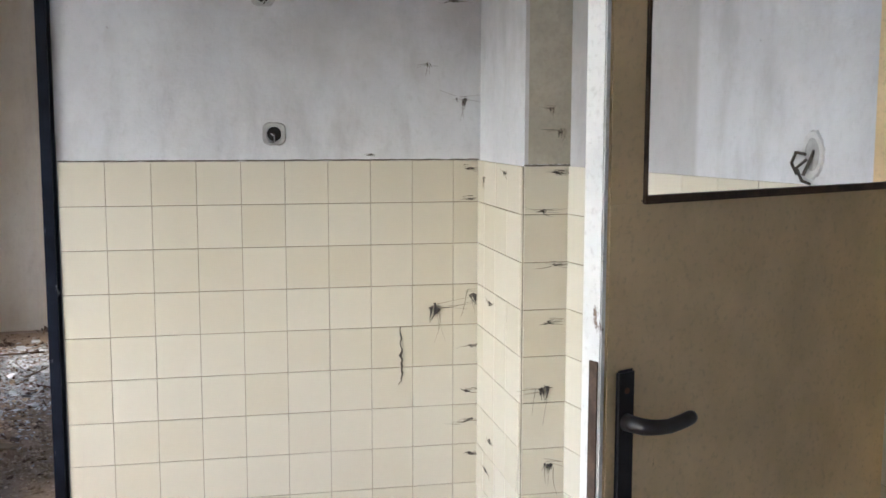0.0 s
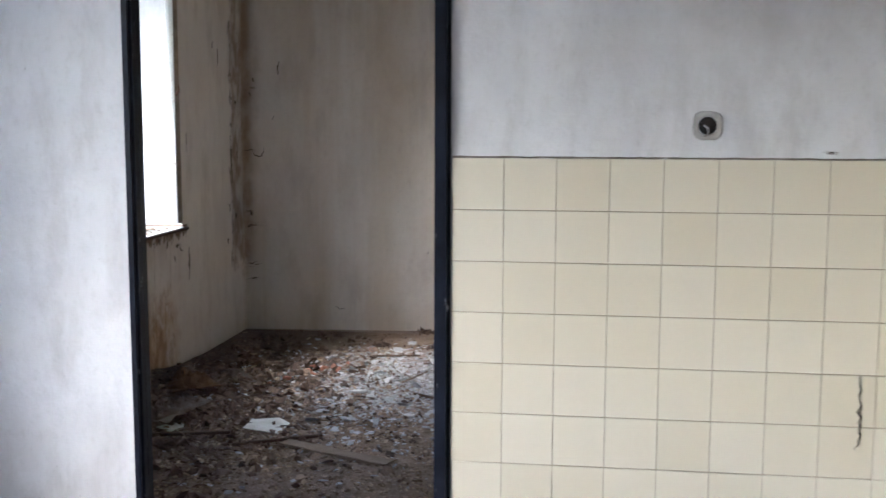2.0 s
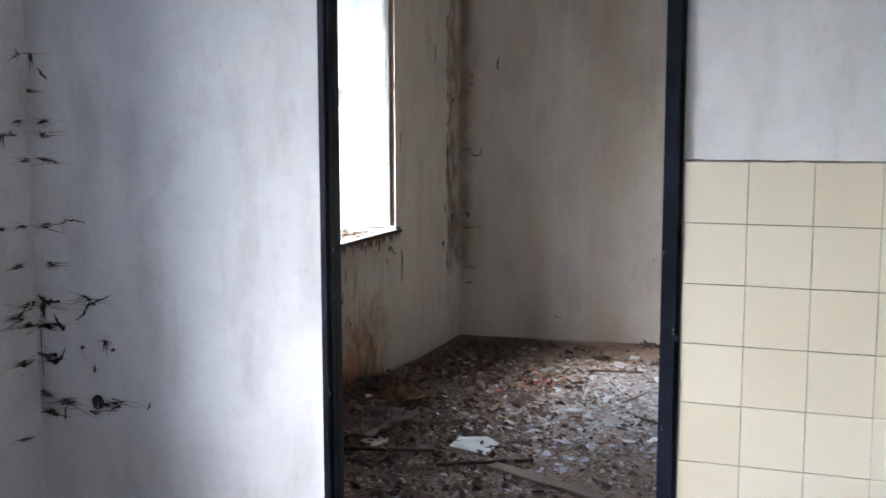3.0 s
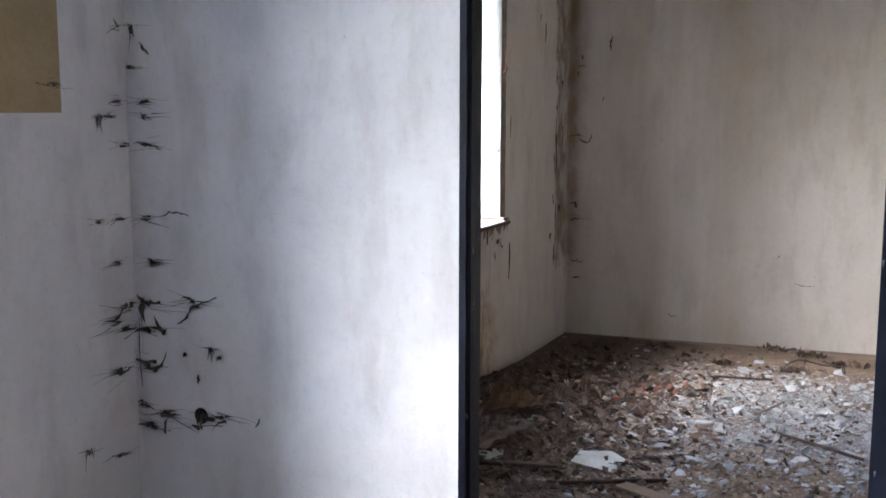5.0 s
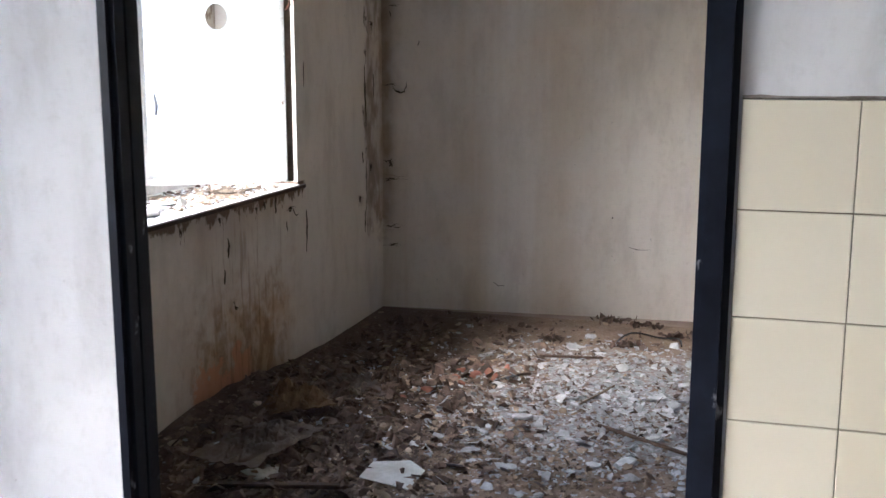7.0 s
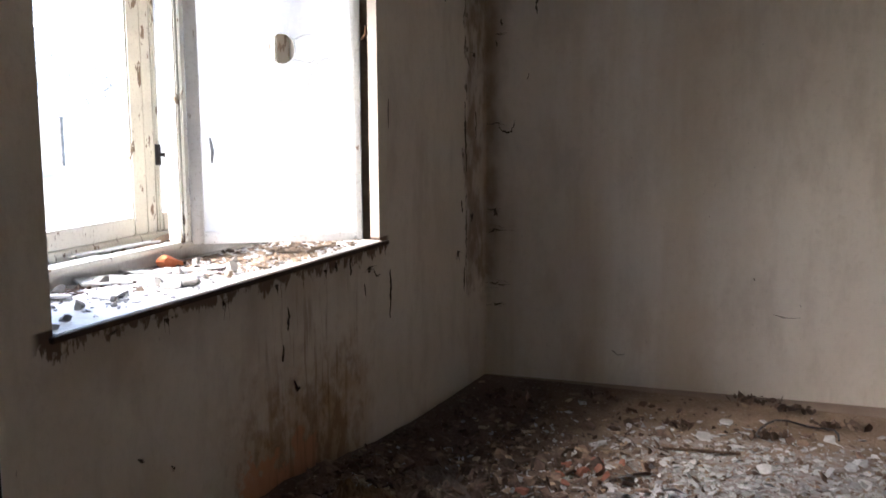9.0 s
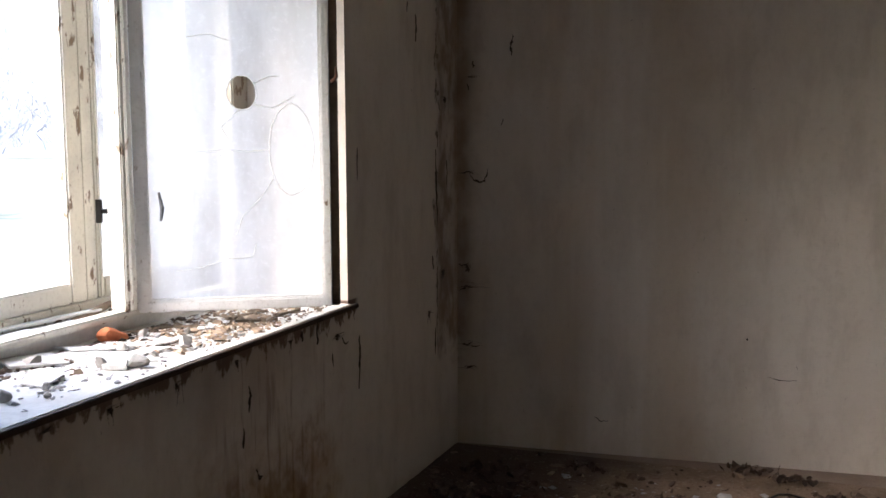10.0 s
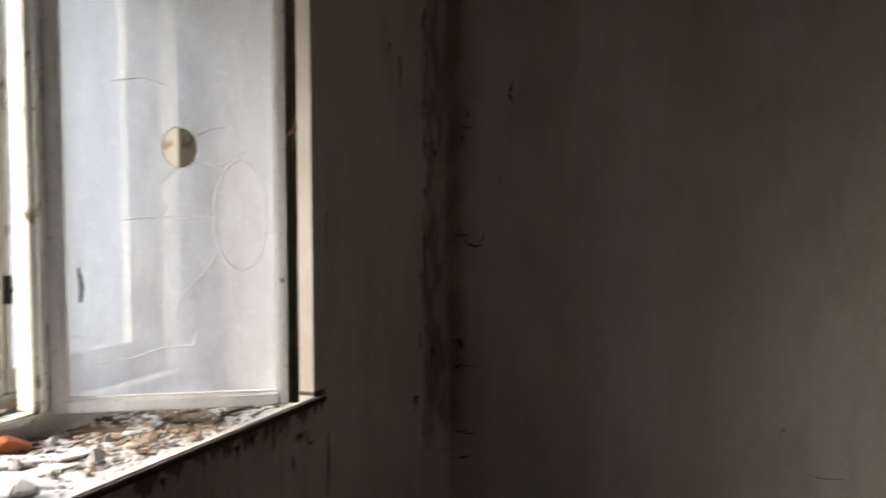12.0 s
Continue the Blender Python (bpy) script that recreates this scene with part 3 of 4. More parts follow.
def bare_tree(x, y, height, seed):
    r = random.Random(seed)
    tree = tagged(empty("bare_tree", x, y, GZ), "bare winter tree in the yard, twigs coloured pale for haze", "tree")
    path = [(0.15 * r.uniform(-1, 1) * i / 6, 0.15 * r.uniform(-1, 1) * i / 6, height * i / 6) for i in range(7)]
    part("trunk", tube(path, [0.16 * (1 - i / 7.5) for i in range(7)], 7), BARK, tree)
    crown = bmesh.new()
    for n in range(70):
        t = r.uniform(0.3, 1.0)
        base = Vector((0, 0, height * t))
        a = r.uniform(0, math.tau)
        ln = height * 0.34 * (1.15 - t) * r.uniform(0.7, 1.2) + 0.4
        p1 = base + Vector((math.cos(a) * ln * 0.5, math.sin(a) * ln * 0.5, ln * 0.35))
        p2 = base + Vector((math.cos(a) * ln, math.sin(a) * ln, ln * 0.95))
        limbs = [([base, p1, p2], [0.045, 0.028, 0.01])]
        for k in range(4):
            q = p1.lerp(p2, r.random())
            limbs.append(([q, q + Vector((r.uniform(-1, 1), r.uniform(-1, 1), r.uniform(0.2, 1))) * ln * 0.35], [0.018, 0.006]))
        for pts, rad in limbs:
            t2 = tube(pts, rad, 4)
            tm = bpy.data.meshes.new("limb")
            t2.to_mesh(tm)
            t2.free()
            crown.from_mesh(tm)
            bpy.data.meshes.remove(tm)
    part("crown", crown, TWIG, tree)
    return tree


bare_tree(-34.5, 29.2, 8.5, 4)
bare_tree(-44.0, 34.0, 9.5, 6)

# shed with a lean-to post, and fence posts
SHED_WALL = simple("whitewashed_shed_wall", (0.72, 0.70, 0.66), (0.6, 0.57, 0.52), 1.5, 0.95, 20)
ROOF = simple("grey_roof_sheet", (0.20, 0.21, 0.22), (0.30, 0.30, 0.31), 3, 0.8, 20)
RED = simple("red_oxide_paint", (0.22, 0.075, 0.055), (0.16, 0.06, 0.045), 6, 0.7, 40)
DARK = simple("dark_window_glass", (0.02, 0.025, 0.03), (0.04, 0.045, 0.05), 4, 0.2, 20, 0.05)
shed = new("garden_shed")
shed.matrix_basis = pose(-19.9, 16.75, GZ, 0, 0, 49.3)
tagged(shed, "small whitewashed shed with a flat roof and barred window", "shed")
part("wall", boxes((-5.0, -0.35, 0.3, 3.3, 0, 1.95)), SHED_WALL, shed)
part("roof", boxes((-5.3, 0.35, -0.1, 3.6, 1.98, 2.1), (-5.4, 0.45, -0.2, 3.7, 2.1, 2.18), bevel=0.01), ROOF, shed)
part("beam", boxes((-5.3, 0.15, 0.0, 0.12, 1.86, 1.98)), SHED_WALL, shed)
part("post", boxes((-0.035, 0.035, 0.0, 0.07, 0, 1.86)), RED, shed, "red painted lean-to post")
win = part("window", boxes((-1.35, -0.75, 0.26, 0.3, 0.85, 1.65)), DARK, shed)
for i in range(4):
    part("bar", boxes((-1.28 + i * 0.14, -1.255 + i * 0.14, 0.235, 0.258, 0.85, 1.65)), ROOF, win)
part("sill", boxes((-1.45, -0.65, 0.2, 0.3, 0.78, 0.85)), SHED_WALL, shed)
post = tagged(obj("fence_post", boxes((-0.06, 0.06, -0.06, 0.06, 0, 1.36), bevel=0.01), BARK), "weathered grey fence post in the yard", "fence post", group="yard fence")
post.matrix_basis = pose(-23.9, 21.4, GZ)
for x, y in ((-21.6, 21.9), (-25.9, 21.0), (-19.5, 22.4), (-28.0, 20.5), (-17.3, 22.8), (-15.1, 23.3)):
    copy_thing(post, pose(x, y, GZ))
sign = tagged(empty("road_sign", -23.3, 22.6, GZ), "small round red sign on a post", "sign")
part("post", tube([(0, 0, 0), (0, 0, 1.35)], [0.03, 0.03], 8), ROOF, sign)
part("disc", tube([(0, -0.02, 1.45), (0.015, -0.04, 1.45)], [0.19, 0.19], 20), RED, sign)

# ---- sockets, cobwebs and marks on the walls ----
COBWEB = simple("sooty_cobweb", (0.035, 0.028, 0.024), (0.09, 0.075, 0.06), 40, 1.0, 200)
PATCH = simple("grey_mortar_patch", (0.30, 0.29, 0.28), (0.45, 0.44, 0.43), 30, 0.95, 120, 0.6, 0.003)
PALE_PATCH = simple("pale_filler", (0.50, 0.49, 0.48), (0.62, 0.61, 0.60), 30, 0.95, 120, 0.5, 0.002)
HOLE_DARK = simple("painted_hole_shade", (0.010, 0.009, 0.009), (0.02, 0.018, 0.016), 30, 0.9, 90)


def ring(r0, r1, d0, d1, n, jag, seed, squash=1.0, square=0.0):
    """A flat lumpy ring in the xz plane with its face towards -y."""
    r = random.Random(seed)
    bm = bmesh.new()
    loops = []
    for rad, d in ((r1, 0.0), (r1 * 0.93, -d1), (r0 * 1.06, -d1), (r0, -d0)):
        row = []
        for i in range(n):
            a = i * math.tau / n
            q = rad * (1 + jag * r.uniform(-1, 1)) * (1 + square * abs(math.sin(2 * a)) ** 2)
            row.append(bm.verts.new((q * math.cos(a), d, q * squash * math.sin(a))))
        loops.append(row)
    for a, b in zip(loops, loops[1:]):
        for i in range(n):
            bm.faces.new((a[i], a[(i + 1) % n], b[(i + 1) % n], b[i]))
    bmesh.ops.recalc_face_normals(bm, faces=bm.faces)
    return bm


def wall_socket(name, label, m, radius, squash, seed, rim=True, wires=2):
    ob = new(name)
    ob.matrix_basis = m
    tagged(ob, label, "wall socket")
    if rim:
        part("rim", ring(radius * 0.6, radius, 0.001, 0.007, 32, 0.025, seed, squash, 0.16), PATCH, ob, "rough mortar rim")
    # flat near-black disc on the wall paints the shade inside the hole
    bm = bmesh.new()
    bmesh.ops.create_circle(bm, cap_ends=True, radius=radius * 0.63, segments=24, matrix=Matrix.Translation((0, -0.0012, 0)) @ Matrix.Rotation(radians(90), 4, "X"))
    part("shade_disc", bm, HOLE_DARK, ob)
    r = random.Random(seed)
    for i in range(wires):
        a, b = r.uniform(-0.5, 0.5) * radius, r.uniform(-0.4, 0.4) * radius
        part("wire", tube([(a, -0.001, b), (a + 0.01, -0.012, b - 0.008), (b, -0.014, a - 0.02), (a - 0.01, -0.006, -radius * 0.8)], [0.0022] * 4, 6), PATCH if i == 0 else COBWEB, ob)
    return ob


wall_socket("wall_socket", "open socket box with a grey mortar rim", pose(0.717, 0, 1.453), 0.040, 1.0, 3)
wall_socket("wall_socket", "open socket box high on the wall", pose(0.687, 0, 1.925), 0.040, 1.0, 5)
RANGLE = math.degrees(math.atan2(RY1 - RY0, RX1 - RX0))
patch = new("socket_patch")
patch.matrix_basis = pose(RX0 + 0.722 * (RX1 - RX0), RY0 + 0.722 * (RY1 - RY0), 1.425, 0, 0, RANGLE)
tagged(patch, "grey mortar patch with loose dark wires on the wall", "wall socket")
part("rim", ring(0.022, 0.034, 0.003, 0.005, 30, 0.05, 8, 1.6), PALE_PATCH, patch, "pale filler rim")
bm = bmesh.new()
bmesh.ops.create_uvsphere(bm, u_segments=24, v_segments=12, radius=1.0)
for v in bm.verts:
    v.co = Vector((v.co.x * 0.025, v.co.y * 0.004 - 0.002, v.co.z * 0.042)) * (1 + 0.12 * noise.noise(v.co * 3))
part("mortar", bm, PATCH, patch)
for k, way in enumerate(([(-0.018, -0.004, 0.0), (-0.040, -0.014, 0.004), (-0.055, -0.012, -0.02), (-0.040, -0.010, -0.045)], [(-0.015, -0.004, -0.01), (-0.034, -0.016, -0.03), (-0.020, -0.012, -0.058), (0.004, -0.010, -0.064)], [(0.006, -0.004, 0.01), (0.004, -0.014, -0.015), (-0.012, -0.016, -0.045)])):
    part("wire", tube(way, [0.0035, 0.004, 0.004, 0.003][:len(way)], 7), COBWEB, patch, "loose dark wire")
wall_socket("wall_socket", "sooty round hole with loose wires", pose(-1.762, 0, 0.598), 0.036, 1.05, 9, rim=False, wires=3)


FINE_WEB = simple("brown_web_thread", (0.12, 0.095, 0.075), (0.20, 0.165, 0.13), 40, 1.0, 200)


def cobweb(m, size, strands, seed, droop=0.3, thick=1.0):
    """Sooty threads trailing sideways from a dark ragged clot; m turns the xz plane onto the wall."""
    r = random.Random(seed)
    web = tagged(new("cobweb"), "sooty torn cobweb clinging to the wall", "cobweb", group="sooty cobwebs")
    web.matrix_basis = m
    hang = r.random() < droop
    side = r.choice((-1, 1))

    def thread(name, start, angle, length, fat, sag, material, jitter):
        n = 9
        q, path, rad = Vector(start), [], []
        for i in range(n):
            f = i / (n - 1)
            path.append(q.copy())
            rad.append(0.00035 + fat * (1 - f) ** 1.3 * r.uniform(0.45, 1.35))
            angle += r.gauss(0, jitter)
            q = q + Vector((math.cos(angle), 0, math.sin(angle) - sag * f)) * (length / n)
            q.y = -0.002 - 0.002 * r.random()
        part(name, tube(path, rad, 5), material, web)

    for i in range(4):
        way = side if i else -side
        a = -math.pi / 2 + r.gauss(0, 0.15) if hang else (0.0 if way > 0 else math.pi) + r.gauss(0, 0.12)
        thread("clot", (r.gauss(0, size * 0.09), -0.003, r.gauss(0, size * 0.04)), a, size * r.uniform(0.2, 0.5), thick * size * r.uniform(0.025, 0.058), r.uniform(-0.1, 0.25), COBWEB, 0.16)
    for i in range(strands + 2):
        way = side if r.random() < 0.72 else -side
        a = (0.0 if way > 0 else math.pi) + r.gauss(0, 0.07)
        if hang and i < 3:
            a = -math.pi / 2 + r.gauss(0, 0.12)
        dark = r.random() < 0.25
        thread("strand", (r.gauss(0, size * 0.16), -0.003, r.gauss(0, size * 0.085)), a, size * r.uniform(0.4, 1.1), thick * (0.0012 if dark else 0.0005), r.uniform(-0.1, 0.2), COBWEB if dark else FINE_WEB, 0.06)
    return web


def fleck(m, points, fat, seed, label="dark flake of grime stuck to the plaster"):
    """One dark curl or run of grime along points in the wall's own plane."""
    r = random.Random(seed)
    path = []
    for (u0, v0), (u1, v1) in zip(points, points[1:]):
        for i in range(4):
            path.append((u0 + (u1 - u0) * i / 4 + r.gauss(0, fat * 0.7), -0.0012, v0 + (v1 - v0) * i / 4 + r.gauss(0, fat * 0.7)))
    path.append((points[-1][0], -0.0012, points[-1][1]))
    n = len(path)
    rad = [0.0005 + fat * (0.2 + 1.0 * math.sin(math.pi * (i + 0.5) / n)) * r.uniform(0.25, 1.25) for i in range(n)]
    ob = tagged(obj("grime_fleck", tube(path, rad, 6), COBWEB), label, "grime", group="grime flecks")
    ob.matrix_basis = m
    return ob


MAIN = [(1.39, 1.58, 0.09), (1.36, 1.92, 0.09), (1.42, 0.87, 0.12), (1.41, 0.51, 0.07), (1.41, 0.40, 0.09), (1.42, 0.27, 0.08), (1.41, 1.33, 0.06), (1.28, 0.83, 0.14), (1.26, 1.70, 0.05), (1.42, 0.68, 0.06), (1.05, 1.38, 0.03), (1.42, 1.22, 0.05)]
for i, (x, z, size) in enumerate(MAIN):
    cobweb(pose(x, -0.008 if z < 1.36 else -0.0005, z), size, 5, 100 + i, 0.25)
for i, (y, z, size) in enumerate([(-0.37, 1.33, 0.06), (-0.21, 0.87, 0.08), (-0.2, 0.37, 0.06), (-0.15, 0.25, 0.07), (-0.1, 1.30, 0.05)]):
    cobweb(pose(XR - 0.008, y, z, 0, 0, -90), size, 4, 150 + i, 0.7)
for i, (x, z, size) in enumerate([(1.51, 1.22, 0.07), (1.53, 0.87, 0.07), (1.52, 0.66, 0.12), (1.54, 0.41, 0.09), (1.55, 1.05, 0.06), (1.57, 1.47, 0.06), (1.54, 1.54, 0.05), (1.55, 1.34, 0.05)]):
    cobweb(pose(x, YD - 0.012 if z < 1.36 else YD - 0.0005, z), size, 5, 170 + i, 0.5)
for i, (x, z, size) in enumerate([(-1.93, 1.66, 0.05), (-1.90, 1.46, 0.06), (-1.90, 1.42, 0.05), (-1.89, 1.34, 0.07), (-1.90, 1.14, 0.06), (-1.89, 1.02, 0.05), (-1.93, 0.895, 0.10), (-1.89, 0.83, 0.12), (-1.89, 0.72, 0.11), (-1.67, 0.60, 0.09), (-1.86, 0.59, 0.08),
                                     (-1.93, 0.61, 0.06), (-1.90, 0.55, 0.10), (-1.75, 0.915, 0.07), (-1.94, 1.55, 0.04), (-1.70, 0.79, 0.03)]):
    cobweb(pose(x - 0.025, -0.0005, z), size * 1.5, 6, 200 + i, 0.05, 1.0)
    if i < 9:
        cobweb(pose(XW + 0.0005, -0.03 - 0.02 * (i % 3), z, 0, 0, 90), size * 1.2, 5, 220 + i, 0.05, 0.9)
fleck(pose(0, -0.0105, 0), [(1.156, 0.76), (1.158, 0.70), (1.160, 0.65), (1.159, 0.60), (1.161, 0.575), (1.150, 0.545)], 0.0034, 590, "long sooty thread hanging down the tiles")
LEFT_WALL = pose(0, -0.0005, 0)
for i, (pts, fat) in enumerate([([(-1.93, 1.62), (-1.915, 1.60), (-1.90, 1.585)], 0.003), ([(-1.88, 1.145), (-1.85, 1.16), (-1.815, 1.16), (-1.785, 1.152)], 0.0022), ([(-1.83, 0.85), (-1.80, 0.875), (-1.785, 0.90), (-1.75, 0.915), (-1.70, 0.935)], 0.0026),
                                ([(-1.97, 0.92), (-1.945, 0.905), (-1.915, 0.903), (-1.89, 0.902)], 0.005), ([(-1.887, 0.57), (-1.886, 0.55), (-1.887, 0.53)], 0.0035), ([(-1.585, 0.585), (-1.575, 0.60), (-1.57, 0.615)], 0.0016),
                                ([(-1.815, 0.766), (-1.81, 0.764)], 0.005), ([(-1.70, 0.77), (-1.692, 0.768)], 0.005), ([(-1.77, 0.71), (-1.768, 0.69)], 0.0025), ([(-1.965, 0.86), (-1.968, 0.76), (-1.962, 0.66)], 0.0009)]):
    fleck(LEFT_WALL, pts, fat, 600 + i)
for i, (y, z, size) in enumerate([(-0.09, 0.86, 0.12), (-0.08, 0.48, 0.08), (-0.2, 0.53, 0.06), (-0.14, 1.14, 0.06), (-0.28, 1.5, 0.08), (-0.12, 1.42, 0.07)]):
    cobweb(pose(XW + 0.0005, y, z, 0, 0, 90), size, 5, 240 + i, 0.5)
FANG = math.degrees(math.atan(FLOOR_SLOPE))
FAR_WALL = pose(0, far_y(0) - 0.0005, 0, 0, 0, FANG)
for i, (pts, fat) in enumerate([([(-1.925, 1.275), (-1.915, 1.25), (-1.895, 1.23), (-1.87, 1.222), (-1.85, 1.235), (-1.84, 1.258), (-1.838, 1.285)], 0.0035), ([(-1.725, 1.88), (-1.727, 1.85), (-1.733, 1.82), (-1.728, 1.79)], 0.0045),
                                ([(-1.90, 1.77), (-1.905, 1.74)], 0.004), ([(-1.93, 1.67), (-1.925, 1.64)], 0.003), ([(-1.765, 1.51), (-1.775, 1.48)], 0.0014), ([(-0.69, 0.562), (-0.685, 0.556)], 0.004),
                                ([(-1.34, 0.17), (-1.31, 0.15), (-1.28, 0.155)], 0.0016), ([(-0.60, 0.40), (-0.55, 0.385), (-0.48, 0.39)], 0.0012), ([(-1.945, 0.85), (-1.93, 0.83), (-1.925, 0.81)], 0.006)]):
    fleck(FAR_WALL, [(u / math.cos(radians(FANG)), v) for u, v in pts], fat, 640 + i)
for i, (x, z, size) in enumerate([(-1.95, 0.84, 0.08), (-1.93, 0.74, 0.10), (-1.93, 0.47, 0.11), (-1.93, 0.365, 0.09), (-1.94, 1.27, 0.06), (-1.92, 1.70, 0.05)]):
    cobweb(pose(x, far_y(x) - 0.0005, z, 0, 0, FANG), size, 4, 260 + i, 0.2)
WINDOW_WALL = pose(XW + 0.0005, 0, 0, 0, 0, 90)
for i, (pts, fat) in enumerate([([(3.85, 1.38), (3.845, 1.30), (3.85, 1.22), (3.858, 1.14), (3.86, 1.05)], 0.0035), ([(3.98, 1.33), (3.985, 1.27), (3.98, 1.20)], 0.0025), ([(3.80, 0.92), (3.81, 0.86)], 0.003), ([(3.835, 0.60), (3.83, 0.54), (3.835, 0.48)], 0.003),
                                ([(3.62, 1.93), (3.625, 1.88), (3.62, 1.82)], 0.0028), ([(3.535, 1.97), (3.53, 1.93)], 0.003), ([(3.045, 0.71), (3.05, 0.66), (3.045, 0.60), (3.04, 0.51)], 0.0035), ([(2.825, 0.69), (2.83, 0.64)], 0.003),
                                ([(2.90, 0.73), (2.93, 0.70), (2.96, 0.705)], 0.0025), ([(2.71, 0.82), (2.715, 0.78), (2.71, 0.74)], 0.006), ([(2.60, 0.81), (2.605, 0.77)], 0.005), ([(2.265, 0.70), (2.27, 0.66), (2.262, 0.62)], 0.003), ([(2.23, 0.58), (2.225, 0.52)], 0.003),
                                ([(2.30, 0.43), (2.31, 0.40), (2.33, 0.40)], 0.004), ([(1.48, 0.42), (1.50, 0.41)], 0.005), ([(1.62, 0.35), (1.63, 0.345)], 0.004), ([(1.28, 0.32), (1.285, 0.31)], 0.004), ([(3.05, 1.40), (3.045, 1.28)], 0.0016)]):
    fleck(WINDOW_WALL, pts, fat, 670 + i)
for i, (y, z, size) in enumerate([(3.75, 0.68, 0.07), (3.84, 1.28, 0.05), (2.86, 0.74, 0.08), (2.52, 0.79, 0.06), (2.2, 0.79, 0.06), (1.9, 0.79, 0.06), (1.62, 0.795, 0.06), (1.4, 0.80, 0.05), (3.92, 0.84, 0.09), (3.95, 1.6, 0.07)]):
    cobweb(pose(XW + 0.0005, y, z, 0, 0, 90), size, 4, 300 + i, 0.6, 1.2)
OCHRE = simple("ochre_wall_paint", (0.36, 0.285, 0.165), (0.28, 0.22, 0.125), 5, 0.8, 70)
tagged(obj("paint_patch", boxes((XW + 0.0005, XW + 0.0035, -0.72, -0.25, 1.43, 2.4), bevel=0.001), OCHRE), "ochre painted patch left on the wall", "paint patch", kind="structure")
PALE_OCHRE = simple("faded_ochre_paint", (0.44, 0.41, 0.34), (0.36, 0.335, 0.27), 6, 0.85, 60)
tagged(obj("paint_patch", boxes((XR + 0.012, RX0, YD - 0.003, YD - 0.0005, 1.366, 2.5), bevel=0.001), PALE_OCHRE), "faded ochre painted band on the pier", "paint patch", kind="structure")
# ragged plaster lip above the tiles
LIP = simple("dark_plaster_lip", (0.13, 0.11, 0.09), (0.26, 0.23, 0.20), 40, 0.95, 120)
for name, x0, x1, y in (("trim_5", DOOR_R + 0.004, XR - 0.006, 0.0), ("trim_6", XR, RX0, YD)):
    pts = [(x0 + (x1 - x0) * i / 60, y - 0.002, TILE_TOP + 0.002 + 0.0018 * noise.noise((i * 0.5, y, 3))) for i in range(61)]
    tagged(obj(name, tube(pts, [0.0028 + 0.0022 * noise.noise((i * 0.7, 5, y)) for i in range(61)], 5), LIP), "ragged dark plaster lip over the tiles", "trim", kind="structure")

# ---- rubble ----
WHITE_CHIP = simple("plaster_flake", (0.48, 0.475, 0.48), (0.32, 0.312, 0.31), 30, 0.95, 140, 0.5, 0.002, island=0.28)
SILL_SLAB = simple("clean_plaster_slab", (0.84, 0.84, 0.83), (0.70, 0.69, 0.67), 14, 0.95, 120, 0.4, 0.002, vary=0.15)
GREY_LUMP = simple("grey_mortar_lump", (0.36, 0.34, 0.31), (0.52, 0.50, 0.47), 22, 0.95, 110, 0.6, 0.003, vary=0.25)
BROWN_CHIP = simple("rotten_brown_chip", (0.080, 0.054, 0.041), (0.20, 0.14, 0.102), 20, 0.95, 120, 0.5, 0.002, island=0.45)
TAN_CHIP = simple("tan_chip", (0.24, 0.175, 0.12), (0.38, 0.295, 0.215), 20, 0.95, 120, 0.5, 0.002, island=0.45)
BRICK = simple("brick_fragment", (0.46, 0.12, 0.045), (0.56, 0.20, 0.085), 25, 0.9, 100, 0.5, 0.003, vary=0.2)
OLD_BRICK = simple("dusty_brick_fragment", (0.27, 0.11, 0.075), (0.36, 0.18, 0.13), 25, 0.95, 100, 0.6, 0.003, vary=0.3)
PAPER = simple("soiled_paper", (0.66, 0.65, 0.60), (0.50, 0.47, 0.40), 9, 0.9, 60, 0.3, 0.002)
WOOD = simple("grey_old_wood", (0.17, 0.125, 0.085), (0.25, 0.19, 0.135), 8, 0.9, 90, 0.5, 0.002, stretch=(1, 1, 8))
CLOTH = simple("ochre_rag", (0.10, 0.060, 0.030), (0.17, 0.105, 0.055), 22, 1.0, 120, 0.5, 0.003)


def heap_z(x, y):
    """How high the litter lies: a drift along the outer wall, thin elsewhere."""
    a = max(0.0, 1 - ((x - XW) / 0.75) ** 2) * math.exp(-((y - 2.0) / 0.75) ** 2) * 0.13
    b = 0.02 * math.exp(-((x + 0.6) / 0.9) ** 2 - ((y - 2.5) / 1.0) ** 2)
    return max(0.0, a + b) * (0.8 + 0.4 * noise.noise((x * 5, y * 5, 0)))


bm = bmesh.new()
rows = []
NX, NY = 90, 96
for j in range(NY + 1):
    row = []
    for i in range(NX + 1):
        x = XW + 0.001 + 3.4 * i / NX
        y = 0.16 + 3.94 * j / NY
        z = heap_z(x, y) + 0.006 * max(0.0, noise.noise((x * 14, y * 14, 1))) * (1.0 if y < 3.6 else 0.4) + 0.003
        row.append(bm.verts.new((x, y, z)))
    rows.append(row)
for r0, r1 in zip(rows, rows[1:]):
    for i in range(NX):
        bm.faces.new((r0[i], r0[i + 1], r1[i + 1], r1[i]))
DIRT = Mat("floor_dirt")
c = DIRT.mix(DIRT.ramp(DIRT.noise(5, 6), 0.35, 0.65), (0.20, 0.145, 0.105), (0.28, 0.21, 0.155))
dx, dy, dz = DIRT.axes()
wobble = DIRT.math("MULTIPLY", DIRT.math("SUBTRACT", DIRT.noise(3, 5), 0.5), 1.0)
